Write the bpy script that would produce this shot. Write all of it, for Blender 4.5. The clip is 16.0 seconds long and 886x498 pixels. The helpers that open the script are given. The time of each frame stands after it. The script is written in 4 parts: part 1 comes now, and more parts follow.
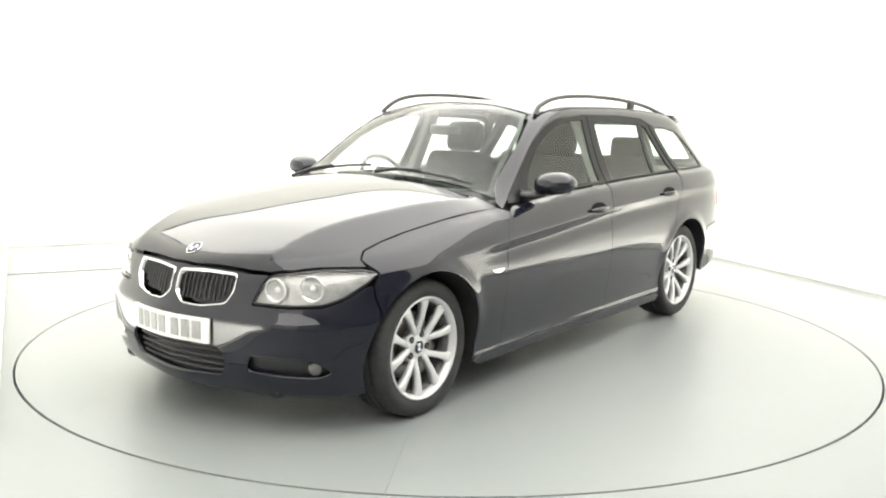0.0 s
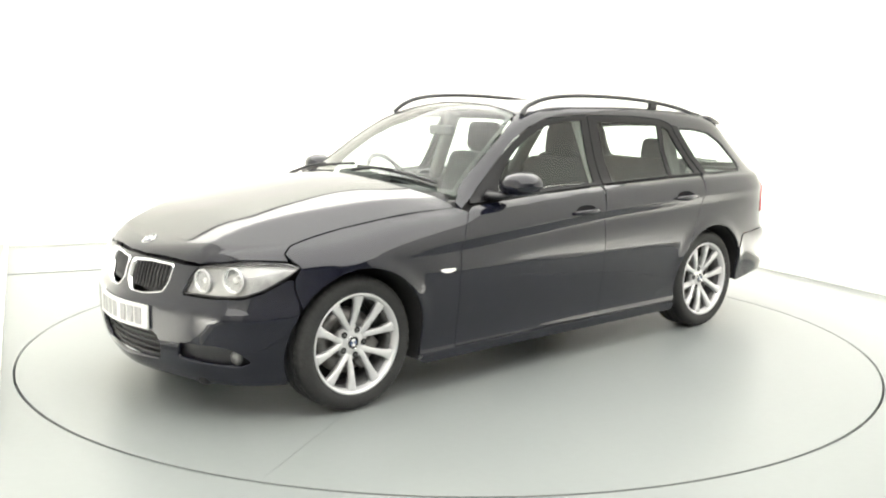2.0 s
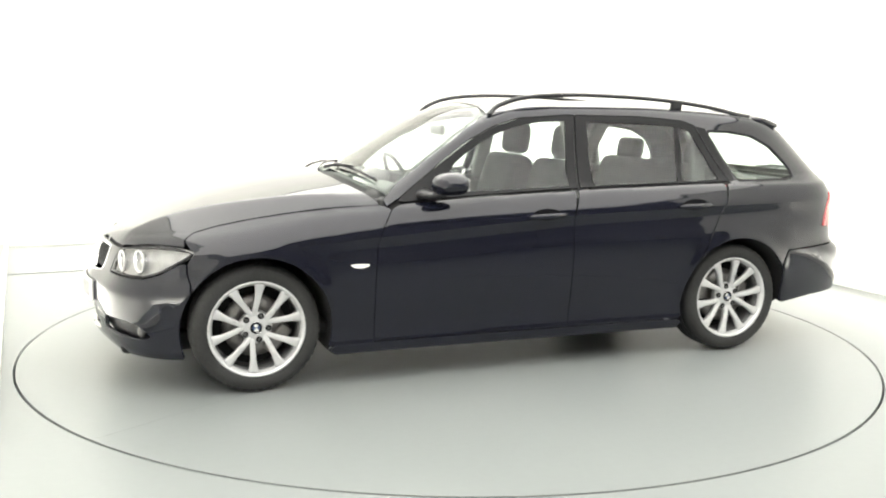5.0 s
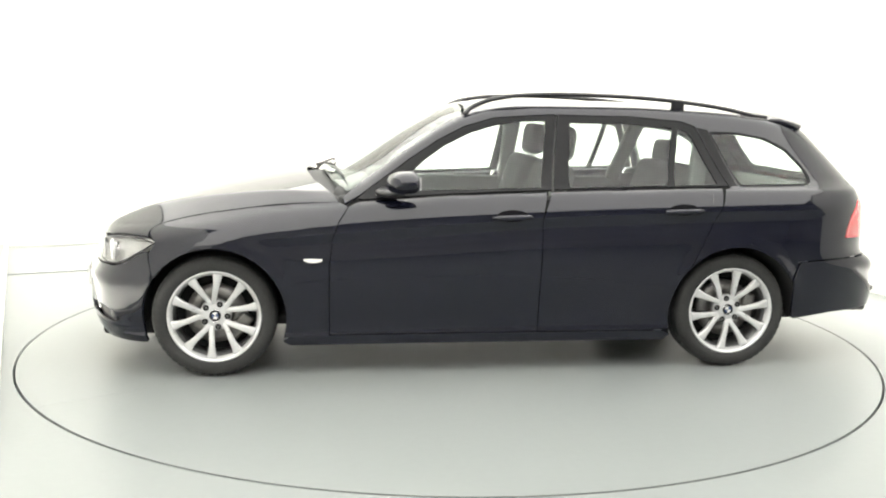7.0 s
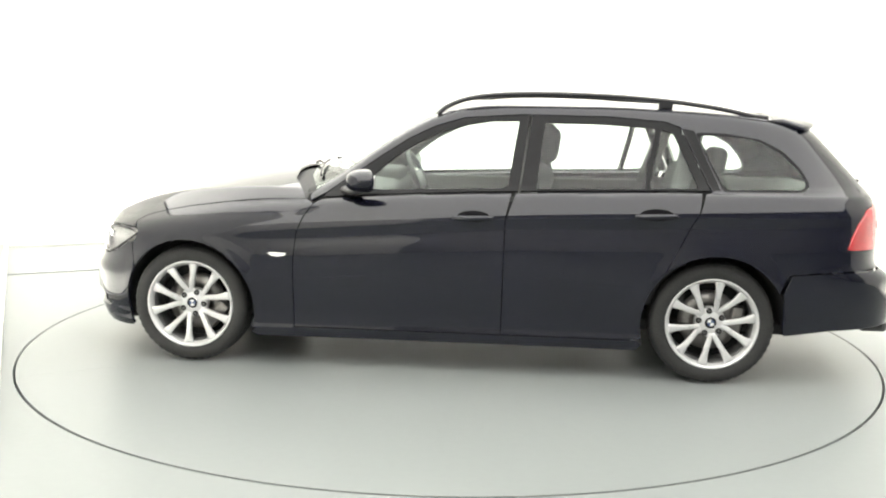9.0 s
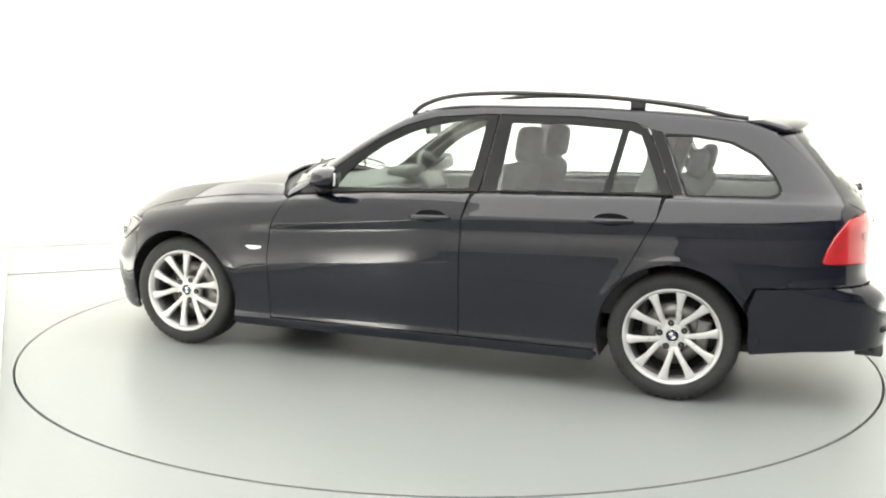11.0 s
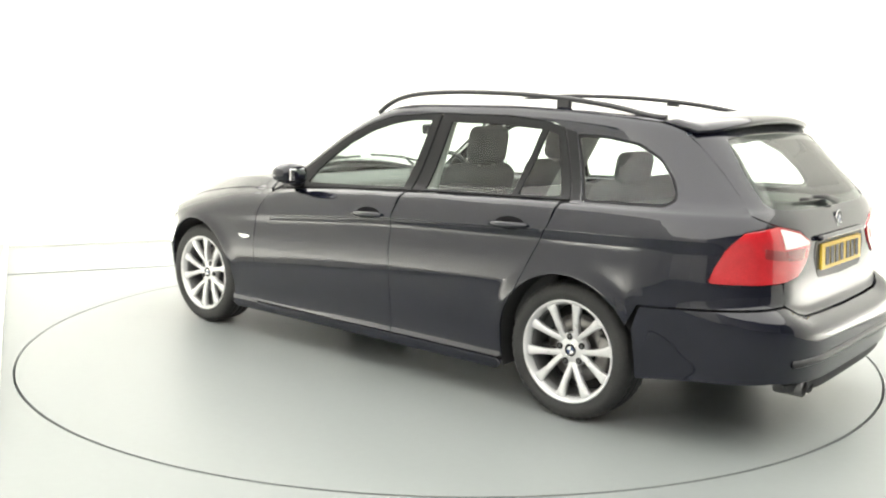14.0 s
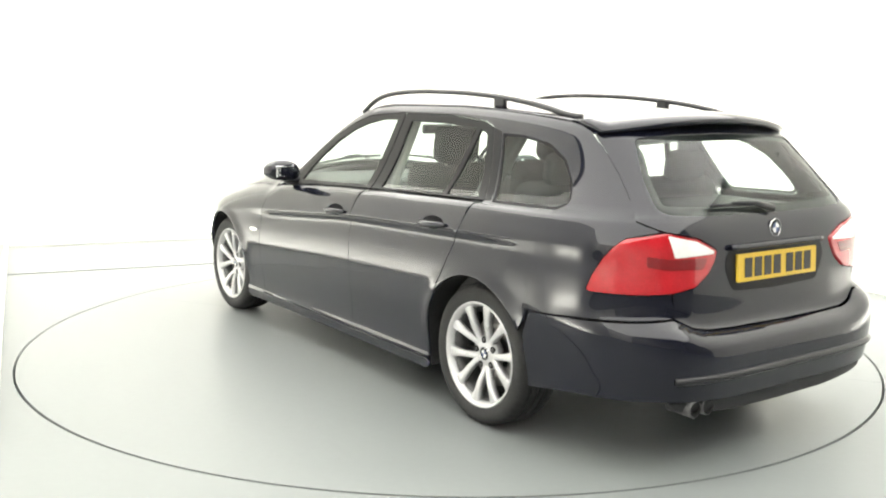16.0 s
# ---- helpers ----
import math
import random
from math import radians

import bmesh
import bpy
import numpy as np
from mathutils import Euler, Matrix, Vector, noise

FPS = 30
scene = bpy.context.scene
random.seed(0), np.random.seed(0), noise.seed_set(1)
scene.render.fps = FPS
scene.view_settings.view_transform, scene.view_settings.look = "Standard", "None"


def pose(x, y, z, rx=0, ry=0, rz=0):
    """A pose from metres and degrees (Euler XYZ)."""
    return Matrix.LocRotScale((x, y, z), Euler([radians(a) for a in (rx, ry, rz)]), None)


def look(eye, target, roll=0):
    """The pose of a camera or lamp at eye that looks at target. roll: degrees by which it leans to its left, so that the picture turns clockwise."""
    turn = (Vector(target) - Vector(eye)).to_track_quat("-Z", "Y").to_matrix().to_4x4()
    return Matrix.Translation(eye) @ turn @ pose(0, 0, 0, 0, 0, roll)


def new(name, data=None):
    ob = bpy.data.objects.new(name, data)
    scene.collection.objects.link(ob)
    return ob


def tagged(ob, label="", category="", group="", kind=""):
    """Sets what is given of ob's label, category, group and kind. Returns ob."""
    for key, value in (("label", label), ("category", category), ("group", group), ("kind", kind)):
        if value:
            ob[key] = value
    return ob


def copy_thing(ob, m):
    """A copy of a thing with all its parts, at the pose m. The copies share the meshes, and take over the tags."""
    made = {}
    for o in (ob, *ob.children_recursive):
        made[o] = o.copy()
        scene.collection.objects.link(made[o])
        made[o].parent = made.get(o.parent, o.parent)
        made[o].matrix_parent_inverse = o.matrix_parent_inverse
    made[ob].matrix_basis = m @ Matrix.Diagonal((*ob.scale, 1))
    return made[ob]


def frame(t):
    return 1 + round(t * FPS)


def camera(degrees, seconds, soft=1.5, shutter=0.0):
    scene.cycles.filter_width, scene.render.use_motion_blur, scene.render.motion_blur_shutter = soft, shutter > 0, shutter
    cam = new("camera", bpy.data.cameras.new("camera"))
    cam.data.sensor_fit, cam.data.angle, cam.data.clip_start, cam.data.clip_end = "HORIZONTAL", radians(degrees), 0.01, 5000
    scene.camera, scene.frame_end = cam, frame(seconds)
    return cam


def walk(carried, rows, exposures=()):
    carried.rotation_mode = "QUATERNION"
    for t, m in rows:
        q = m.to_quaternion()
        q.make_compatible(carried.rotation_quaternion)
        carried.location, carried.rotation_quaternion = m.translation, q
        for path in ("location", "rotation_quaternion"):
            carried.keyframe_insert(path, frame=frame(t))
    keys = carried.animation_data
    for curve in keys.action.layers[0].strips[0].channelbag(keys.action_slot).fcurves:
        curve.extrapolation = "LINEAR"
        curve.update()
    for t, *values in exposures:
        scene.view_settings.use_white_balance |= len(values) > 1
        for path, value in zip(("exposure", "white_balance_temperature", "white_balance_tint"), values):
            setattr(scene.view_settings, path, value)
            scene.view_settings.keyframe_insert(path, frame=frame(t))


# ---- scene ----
from mathutils.geometry import delaunay_2d_cdt

cam = camera(51.05, 16.0, soft=2.1)
EYE = (0.0, -5.658, 1.404)
AIM = (EYE[0] - 0.00718, EYE[1] + 0.98819, EYE[2] - 0.15316)
walk(cam, [(0.0, look(EYE, AIM, 0.971)), (16.0, look(EYE, AIM, 0.971))], [(0.0, 0.0, 6500, 10), (16.0, 0.0, 6500, 10)])

# ---------------------------------------------------------------- world and light
world = bpy.data.worlds.new("studio_air")
scene.world = world
world.use_nodes = True
world.node_tree.nodes["Background"].inputs[0].default_value = (0.9, 0.95, 1.0, 1)
world.node_tree.nodes["Background"].inputs[1].default_value = 0.02

LIGHT_POWER = 3.45
WASH_POWER = 62.0


# ---------------------------------------------------------------- materials
def mat(name, color, rough=0.5, metal=0.0, coat=0.0, grain=0.0, grain_scale=60.0, bump=0.0, stain=0.0, stain_scale=1.5,
        rough_var=0.0, emit=0.0, spec=0.5, coat_rough=0.03):
    m = bpy.data.materials.new(name)
    m.use_nodes = True
    nt = m.node_tree
    b = nt.nodes["Principled BSDF"]
    b.inputs["Roughness"].default_value = rough
    b.inputs["Metallic"].default_value = metal
    b.inputs["Coat Weight"].default_value = coat
    b.inputs["Coat Roughness"].default_value = coat_rough
    b.inputs["Specular IOR Level"].default_value = spec
    b.inputs["Base Color"].default_value = (*color, 1)
    tc = nt.nodes.new("ShaderNodeTexCoord")

    def noise_tex(scale, detail=4):
        n = nt.nodes.new("ShaderNodeTexNoise")
        n.inputs["Scale"].default_value = scale
        n.inputs["Detail"].default_value = detail
        nt.links.new(tc.outputs["Object"], n.inputs["Vector"])
        return n.outputs["Fac"]

    def mapped(fac, lo, hi):
        r = nt.nodes.new("ShaderNodeMapRange")
        r.inputs["From Min"].default_value, r.inputs["From Max"].default_value = 0.3, 0.7
        r.inputs["To Min"].default_value, r.inputs["To Max"].default_value = lo, hi
        nt.links.new(fac, r.inputs["Value"])
        return r.outputs["Result"]

    if grain or stain:
        a = mapped(noise_tex(grain_scale), 1 - grain, 1 + grain)
        c = mapped(noise_tex(stain_scale, 6), 1 - stain, 1 + stain)
        mul = nt.nodes.new("ShaderNodeMath")
        mul.operation = "MULTIPLY"
        nt.links.new(a, mul.inputs[0])
        nt.links.new(c, mul.inputs[1])
        v = nt.nodes.new("ShaderNodeVectorMath")
        v.operation = "SCALE"
        v.inputs[0].default_value = color
        nt.links.new(mul.outputs[0], v.inputs["Scale"])
        nt.links.new(v.outputs[0], b.inputs["Base Color"])
    if rough_var:
        nt.links.new(mapped(noise_tex(stain_scale * 3, 5), max(0.0, rough - rough_var), rough + rough_var), b.inputs["Roughness"])
    if bump:
        bp = nt.nodes.new("ShaderNodeBump")
        bp.inputs["Strength"].default_value = bump
        bp.inputs["Distance"].default_value = 0.002
        nt.links.new(noise_tex(grain_scale), bp.inputs["Height"])
        nt.links.new(bp.outputs[0], b.inputs["Normal"])
    if emit:
        b.inputs["Emission Color"].default_value = (*color, 1)
        b.inputs["Emission Strength"].default_value = emit
    return m


def glass_mat(name, tint, gloss=0.042, rough=0.0):
    # a thin pane: clear straight through, with more gloss towards glancing angles
    m = bpy.data.materials.new(name)
    m.use_nodes = True
    nt = m.node_tree
    nt.nodes.clear()
    out = nt.nodes.new("ShaderNodeOutputMaterial")
    tr = nt.nodes.new("ShaderNodeBsdfTransparent")
    tr.inputs[0].default_value = (*tint, 1)
    gl = nt.nodes.new("ShaderNodeBsdfGlossy")
    gl.inputs["Roughness"].default_value = rough
    lw = nt.nodes.new("ShaderNodeLayerWeight")
    lw.inputs["Blend"].default_value = 0.5
    steep = nt.nodes.new("ShaderNodeMath")
    steep.operation = "POWER"
    steep.inputs[1].default_value = 5.0
    nt.links.new(lw.outputs["Facing"], steep.inputs[0])
    amount = nt.nodes.new("ShaderNodeMapRange")
    amount.inputs["To Min"].default_value, amount.inputs["To Max"].default_value = gloss, 1.0
    nt.links.new(steep.outputs[0], amount.inputs["Value"])
    mx = nt.nodes.new("ShaderNodeMixShader")
    nt.links.new(amount.outputs["Result"], mx.inputs[0])
    nt.links.new(tr.outputs[0], mx.inputs[1])
    nt.links.new(gl.outputs[0], mx.inputs[2])
    nt.links.new(mx.outputs[0], out.inputs[0])
    return m


M_PAINT = mat("navy_black_paint", (0.0037, 0.0043, 0.0104), 0.5, 0.0, coat=1.0, grain=0.25, grain_scale=900, stain=0.05, coat_rough=0.032, spec=0.04)
M_PAINT.node_tree.nodes["Principled BSDF"].inputs["Coat IOR"].default_value = 1.5
M_BLACK = mat("satin_black_trim", (0.012, 0.012, 0.014), 0.35, grain=0.1, grain_scale=300, stain=0.08)
M_GLOSSBLACK = mat("black_window_frame", (0.008, 0.008, 0.009), 0.35, grain=0.1, stain=0.08, spec=0.15)
M_RUBBER = mat("tyre_rubber", (0.018, 0.018, 0.018), 0.75, grain=0.25, grain_scale=120, stain=0.2, stain_scale=8, bump=0.15)
M_PLASTIC = mat("grey_black_plastic", (0.02, 0.02, 0.021), 0.6, grain=0.2, grain_scale=250, stain=0.12, stain_scale=5, bump=0.1)
M_UNDER = mat("underbody_black", (0.01, 0.01, 0.01), 0.9, grain=0.2, stain=0.3, stain_scale=6)
M_ALLOY = mat("silver_alloy", (0.56, 0.56, 0.565), 0.32, 0.3, grain=0.05, grain_scale=400, stain=0.05, stain_scale=12, rough_var=0.05)
M_CHROME = mat("chrome", (0.85, 0.85, 0.86), 0.08, 1.0, grain=0.03, stain=0.03)
M_BARREL = mat("dark_rim_barrel", (0.10, 0.10, 0.10), 0.5, 0.3, grain=0.15, grain_scale=200, stain=0.2, stain_scale=15)
M_STEEL = mat("brake_steel", (0.3, 0.29, 0.28), 0.4, 0.8, grain=0.15, grain_scale=300, stain=0.2, stain_scale=20)
M_RED = mat("red_lens", (0.40, 0.01, 0.016), 0.12, coat=1.0, grain=0.1, grain_scale=150, stain=0.12, stain_scale=14)
M_DARKRED = mat("dark_red_lens", (0.18, 0.007, 0.01), 0.15, coat=1.0, grain=0.1, grain_scale=150, stain=0.12, stain_scale=14)
M_CLEAR = mat("clear_silver_lens", (0.72, 0.72, 0.70), 0.25, 0.0, coat=1.0, grain=0.06, grain_scale=150, stain=0.06, stain_scale=14)
M_LAMPSILVER = mat("lamp_inner_silver", (0.36, 0.36, 0.355), 0.3, 0.4, grain=0.1, grain_scale=120, stain=0.2, stain_scale=18)
M_AMBERCLEAR = mat("indicator_lens", (0.85, 0.84, 0.8), 0.15, coat=1.0, grain=0.05, stain=0.05, stain_scale=20)
M_YELLOW = mat("yellow_plate", (0.6, 0.40, 0.025), 0.4, grain=0.04, stain=0.05, stain_scale=8)
M_WHITEPLATE = mat("white_plate", (0.62, 0.62, 0.605), 0.4, grain=0.04, stain=0.05, stain_scale=8)
M_INK = mat("plate_ink", (0.02, 0.02, 0.02), 0.5, grain=0.1)
M_GREYINK = mat("pale_ink", (0.26, 0.26, 0.26), 0.5, grain=0.1)
M_SEAT = mat("charcoal_seat_cloth", (0.02, 0.02, 0.021), 0.85, grain=0.15, grain_scale=60, stain=0.15, stain_scale=6, bump=0.1)
M_DASH = mat("dark_grey_dashboard", (0.05, 0.051, 0.051), 0.65, grain=0.1, grain_scale=80, stain=0.1, bump=0.05)
M_LINING = mat("pale_grey_headlining", (0.3, 0.3, 0.285), 0.9, grain=0.05, grain_scale=60, stain=0.06)
M_GLASS = glass_mat("tinted_glass", (0.88, 0.96, 0.915))
M_LENS = glass_mat("headlamp_lens", (0.97, 0.97, 0.97), 0.045)
M_WALL = mat("white_studio_wall", (0.9, 0.895, 0.85), 0.8, grain=0.02, grain_scale=90, stain=0.025, stain_scale=0.6, bump=0.05)
M_FLOOR = mat("pale_grey_painted_floor", (0.197, 0.211, 0.209), 0.36, spec=0.3, grain=0.015, grain_scale=25, stain=0.03, stain_scale=0.35)
M_DISC = mat("pale_grey_turntable_paint", (0.196, 0.210, 0.208), 0.34, spec=0.32, grain=0.015, grain_scale=25, stain=0.03, stain_scale=0.4)
M_HALL = mat("white_hall_wall", (0.45, 0.45, 0.44), 0.9, grain=0.05, stain=0.2, stain_scale=0.5)
M_PIT = mat("dark_gap", (0.01, 0.01, 0.01), 0.9, grain=0.2, stain=0.1)
M_HANDLE_SHADE = mat("handle_hollow_shade", (0.002, 0.002, 0.003), 0.6, grain=0.1, stain=0.1, spec=0.08)
M_DIFFUSER = mat("lit_white_diffuser", (1.0, 0.985, 0.94), 0.6, emit=LIGHT_POWER)
M_ENAMEL = mat("white_enamel", (0.8, 0.8, 0.78), 0.3, grain=0.03, stain=0.03)
M_BLUE = mat("blue_enamel", (0.04, 0.07, 0.16), 0.3, grain=0.03, stain=0.03)


# ---------------------------------------------------------------- mesh helpers
def add_mesh(name, verts, faces, material, parent=None, label="", normals=None, smooth=True):
    me = bpy.data.meshes.new(name)
    me.from_pydata([tuple(v) for v in verts], [], [tuple(f) for f in faces])
    me.materials.append(material)
    if smooth:
        me.polygons.foreach_set("use_smooth", [True] * len(me.polygons))
    me.update()
    if normals is not None:
        me.normals_split_custom_set_from_vertices([tuple(n) for n in normals])
    ob = new(name, me)
    ob.parent = parent
    if label:
        ob["label"] = label
    return ob


def part(name, bm, material, parent, label="", smooth=False):
    me = bpy.data.meshes.new(name)
    bm.normal_update()
    bm.to_mesh(me)
    bm.free()
    me.materials.append(material)
    if smooth:
        me.polygons.foreach_set("use_smooth", [True] * len(me.polygons))
    ob = new(name, me)
    ob.parent = parent
    if label:
        ob["label"] = label
    return ob


def box_bm(size, at=(0, 0, 0), bevel=0.0, turn=(0, 0, 0), seg=3, bm=None):
    made = bmesh.new()
    bmesh.ops.create_cube(made, size=1)
    bmesh.ops.scale(made, vec=size, verts=made.verts)
    if bevel:
        bmesh.ops.bevel(made, geom=list(made.edges), offset=bevel, segments=seg, affect="EDGES", profile=0.5)
    bmesh.ops.transform(made, matrix=pose(*at, *turn), verts=made.verts)
    if bm is None:
        return made
    me = bpy.data.meshes.new("scratch")
    made.to_mesh(me)
    made.free()
    bm.from_mesh(me)
    bpy.data.meshes.remove(me)
    return bm


def lathe(profile, axis="y", n=64, closed=False):
    """A turned shape: profile of (radius, along)."""
    bm = bmesh.new()
    rings = []
    for i in range(n):
        a = 2 * math.pi * i / n
        ring = []
        for r, h in profile:
            c = (r * math.cos(a), h, r * math.sin(a)) if axis == "y" else (r * math.cos(a), r * math.sin(a), h)
            ring.append(bm.verts.new(c))
        rings.append(ring)
    m = len(profile)
    for i in range(n):
        for j in range(m if closed else m - 1):
            a, b, c, d = rings[i][j], rings[i][(j + 1) % m], rings[(i + 1) % n][(j + 1) % m], rings[(i + 1) % n][j]
            bm.faces.new((a, b, c, d))
    bmesh.ops.remove_doubles(bm, verts=bm.verts, dist=1e-6)
    bmesh.ops.recalc_face_normals(bm, faces=bm.faces)
    return bm


def tube(points, radius, n=10, flat=1.0, cap=True):
    """A swept bar through points; radius may be a list; flat squeezes it along z."""
    pts = [Vector(p) for p in points]
    bm = bmesh.new()
    rings = []
    for i, p in enumerate(pts):
        d = (pts[min(i + 1, len(pts) - 1)] - pts[max(i - 1, 0)]).normalized()
        side = d.cross(Vector((0, 0, 1)))
        side = side.normalized() if side.length > 1e-3 else Vector((0, 1, 0))
        up = side.cross(d)
        r = radius[i] if isinstance(radius, (list, tuple)) else radius
        rings.append([bm.verts.new(p + side * r * math.cos(2 * math.pi * k / n) + up * r * flat * math.sin(2 * math.pi * k / n)) for k in range(n)])
    for a, b in zip(rings, rings[1:]):
        for k in range(n):
            bm.faces.new((a[k], a[(k + 1) % n], b[(k + 1) % n], b[k]))
    if cap:
        bm.faces.new(rings[0])
        bm.faces.new(rings[-1])
    bmesh.ops.recalc_face_normals(bm, faces=bm.faces)
    return bm


# ---------------------------------------------------------------- the studio
U, V = Vector((0.907, 0.421, 0)), Vector((-0.421, 0.907, 0))
SET_LEFT, SET_RIGHT, SET_BACK, NEAR = -2.533, 3.66, 4.5, -1.2
KERB = 0.26
SEAM = 2.97
DISC_R = 2.4646
DECK_TURN = 32.0


def uv(u, v, z=0.0):
    p = U * u + V * v
    return Vector((p.x, p.y, z))


def build_floor():
    # one sheet with a round opening for the turntable, out to the hall's walls
    n, gap = 160, 0.011
    verts, faces = [], []
    for k in range(n):
        a = 2 * math.pi * k / n
        c, s = math.cos(a), math.sin(a)
        q = 9.0 / max(abs(c), abs(s))
        for r, z in ((DISC_R + gap, -0.12), (DISC_R + gap, -0.003), (DISC_R + gap + 0.003, 0.0), (q, 0.0)):
            verts.append((r * c, r * s, z))
    for k in range(n):
        for j in range(3):
            a, b = k * 4 + j, ((k + 1) % n) * 4 + j
            faces.append((a, a + 1, b + 1, b))
    ob = add_mesh("floor", verts, faces, M_FLOOR, smooth=False)
    tagged(ob, "pale grey painted studio floor with a faint sheen", "floor", kind="structure")
    # strip of floor sheet laid before the back wall
    bm = bmesh.new()
    c = [uv(SET_LEFT, SEAM), uv(SET_RIGHT, SEAM), uv(SET_RIGHT, SET_BACK), uv(SET_LEFT, SET_BACK)]
    low, top = [bm.verts.new(p) for p in c], [bm.verts.new(p + Vector((0, 0, 0.006))) for p in c]
    bm.faces.new(top)
    for i in range(4):
        bm.faces.new((low[i], low[(i + 1) % 4], top[(i + 1) % 4], top[i]))
    bmesh.ops.recalc_face_normals(bm, faces=bm.faces)
    tagged(part("floor_strip", bm, M_FLOOR, None), "pale grey floor sheet laid before the back wall", "floor", kind="structure")
    bm = lathe([(0.0, -0.12), (DISC_R + 0.02, -0.12)], "z", 96)
    tagged(part("turntable_pit", bm, M_PIT, None), "dark shallow pit under the turntable", "pit", kind="structure")


def build_walls():
    # an upright sheet with a small cove at the floor, a round inner corner and thickness
    height, r_corner, thick = 3.8, 1.1, 0.12
    # the wall stands a little behind the kerb of the wash lights
    LEFT, RIGHT, BACK = SET_LEFT - KERB, SET_RIGHT + KERB, SET_BACK + KERB
    # before the set an added, unseen stretch swings out to the side in a wide curve, for the car to reflect
    line = [(-5.6, -6.9), (-6.7, -5.6), (-6.9, -4.1)]
    for k in range(13):
        a = math.radians(75 - 75 * k / 12)
        line.append((LEFT - 3.4 * (1 - math.cos(a)), NEAR + 1.3 - 3.4 * math.sin(a)))
    line += [(LEFT, BACK - 0.25)]
    for k in range(1, 8):
        a = math.pi - math.pi / 2 * k / 8
        line.append((LEFT + 0.25 + 0.25 * math.cos(a), BACK - 0.25 + 0.25 * math.sin(a)))
    line += [(LEFT + 0.25, BACK), (0.0, BACK), (RIGHT - r_corner, BACK)]
    for k in range(1, 16):
        a = math.pi / 2 - math.pi / 2 * k / 16
        line.append((RIGHT - r_corner + r_corner * math.cos(a), BACK - r_corner + r_corner * math.sin(a)))
    # the right wall's near end is lengthened out of view, also for reflections
    line += [(RIGHT, BACK - r_corner), (RIGHT, 0.0), (RIGHT, NEAR - 4.6)]
    m = len(line)
    prof = [(0.0, 0.0), (0.0, height), (thick, height), (thick, 0.0)]
    verts, faces = [], []
    for i, (u, v) in enumerate(line):
        a, b = Vector(line[max(i - 1, 0)]), Vector(line[min(i + 1, m - 1)])
        d = (b - a).normalized()
        out = Vector((-d.y, d.x))
        for o, z in prof:
            verts.append(uv(u + out.x * o, v + out.y * o, z))
    for i in range(m - 1):
        for j in range(4):
            a, b = i * 4 + j, (i + 1) * 4 + j
            a2, b2 = i * 4 + (j + 1) % 4, (i + 1) * 4 + (j + 1) % 4
            faces.append((a, a2, b2, b))
    faces += [(0, 1, 2, 3), tuple((m - 1) * 4 + j for j in (3, 2, 1, 0))]
    ob = add_mesh("wall_white_cove", verts, faces, M_WALL, smooth=False)
    tagged(ob, "seamless white studio wall with a rounded corner, extended out of view", "wall", kind="structure")
    # the dark hall round the white set
    for name, size, at in (("wall_hall_south", (18, 0.2, 5), (0, -9.1, 2.5)), ("wall_hall_north", (18, 0.2, 5), (0, 9.1, 2.5)),
                           ("wall_hall_west", (0.2, 18, 5), (-9.1, 0, 2.5)), ("wall_hall_east", (0.2, 18, 5), (9.1, 0, 2.5))):
        tagged(part(name, box_bm(size, at), M_HALL, None), "plain white hall wall", "wall", kind="structure")
    tagged(part("ceiling", box_bm((18.4, 18.4, 0.2), (0, 0, 5.1)), M_HALL, None), "plain white hall ceiling", "ceiling", kind="structure")


def build_lights():
    # large overhead softbox over the set, in panels
    # columns at u < -2 and the row at v = -5.95 are added fill
    for u in (-6.15, -3.91, -1.673, 0.5635, 2.80):
        for v in (-5.95, -4.0, -2.05, -0.1, 1.85, 3.80):
            if u < -2 and v > -1:
                continue
            box = new("ceiling_light")
            box.matrix_basis = Matrix.Translation(uv(u, v, 3.9)) @ pose(0, 0, 0, 0, 0, math.degrees(math.atan2(U.y, U.x)))
            part("frame", box_bm((2.23, 1.945, 0.10), (0, 0, 0.058), 0.01), M_WALL, box)
            part("diffuser", box_bm((2.2345, 1.948, 0.03), (0, 0, -0.012), 0.001), M_DIFFUSER, box, "glowing white diffuser")
            part("hanger", box_bm((0.03, 0.03, 1.0), (0, 0, 0.6)), M_BLACK, box)
            tagged(box, "large square softbox out of view with a glowing white diffuser", "studio light", group="overhead softboxes")


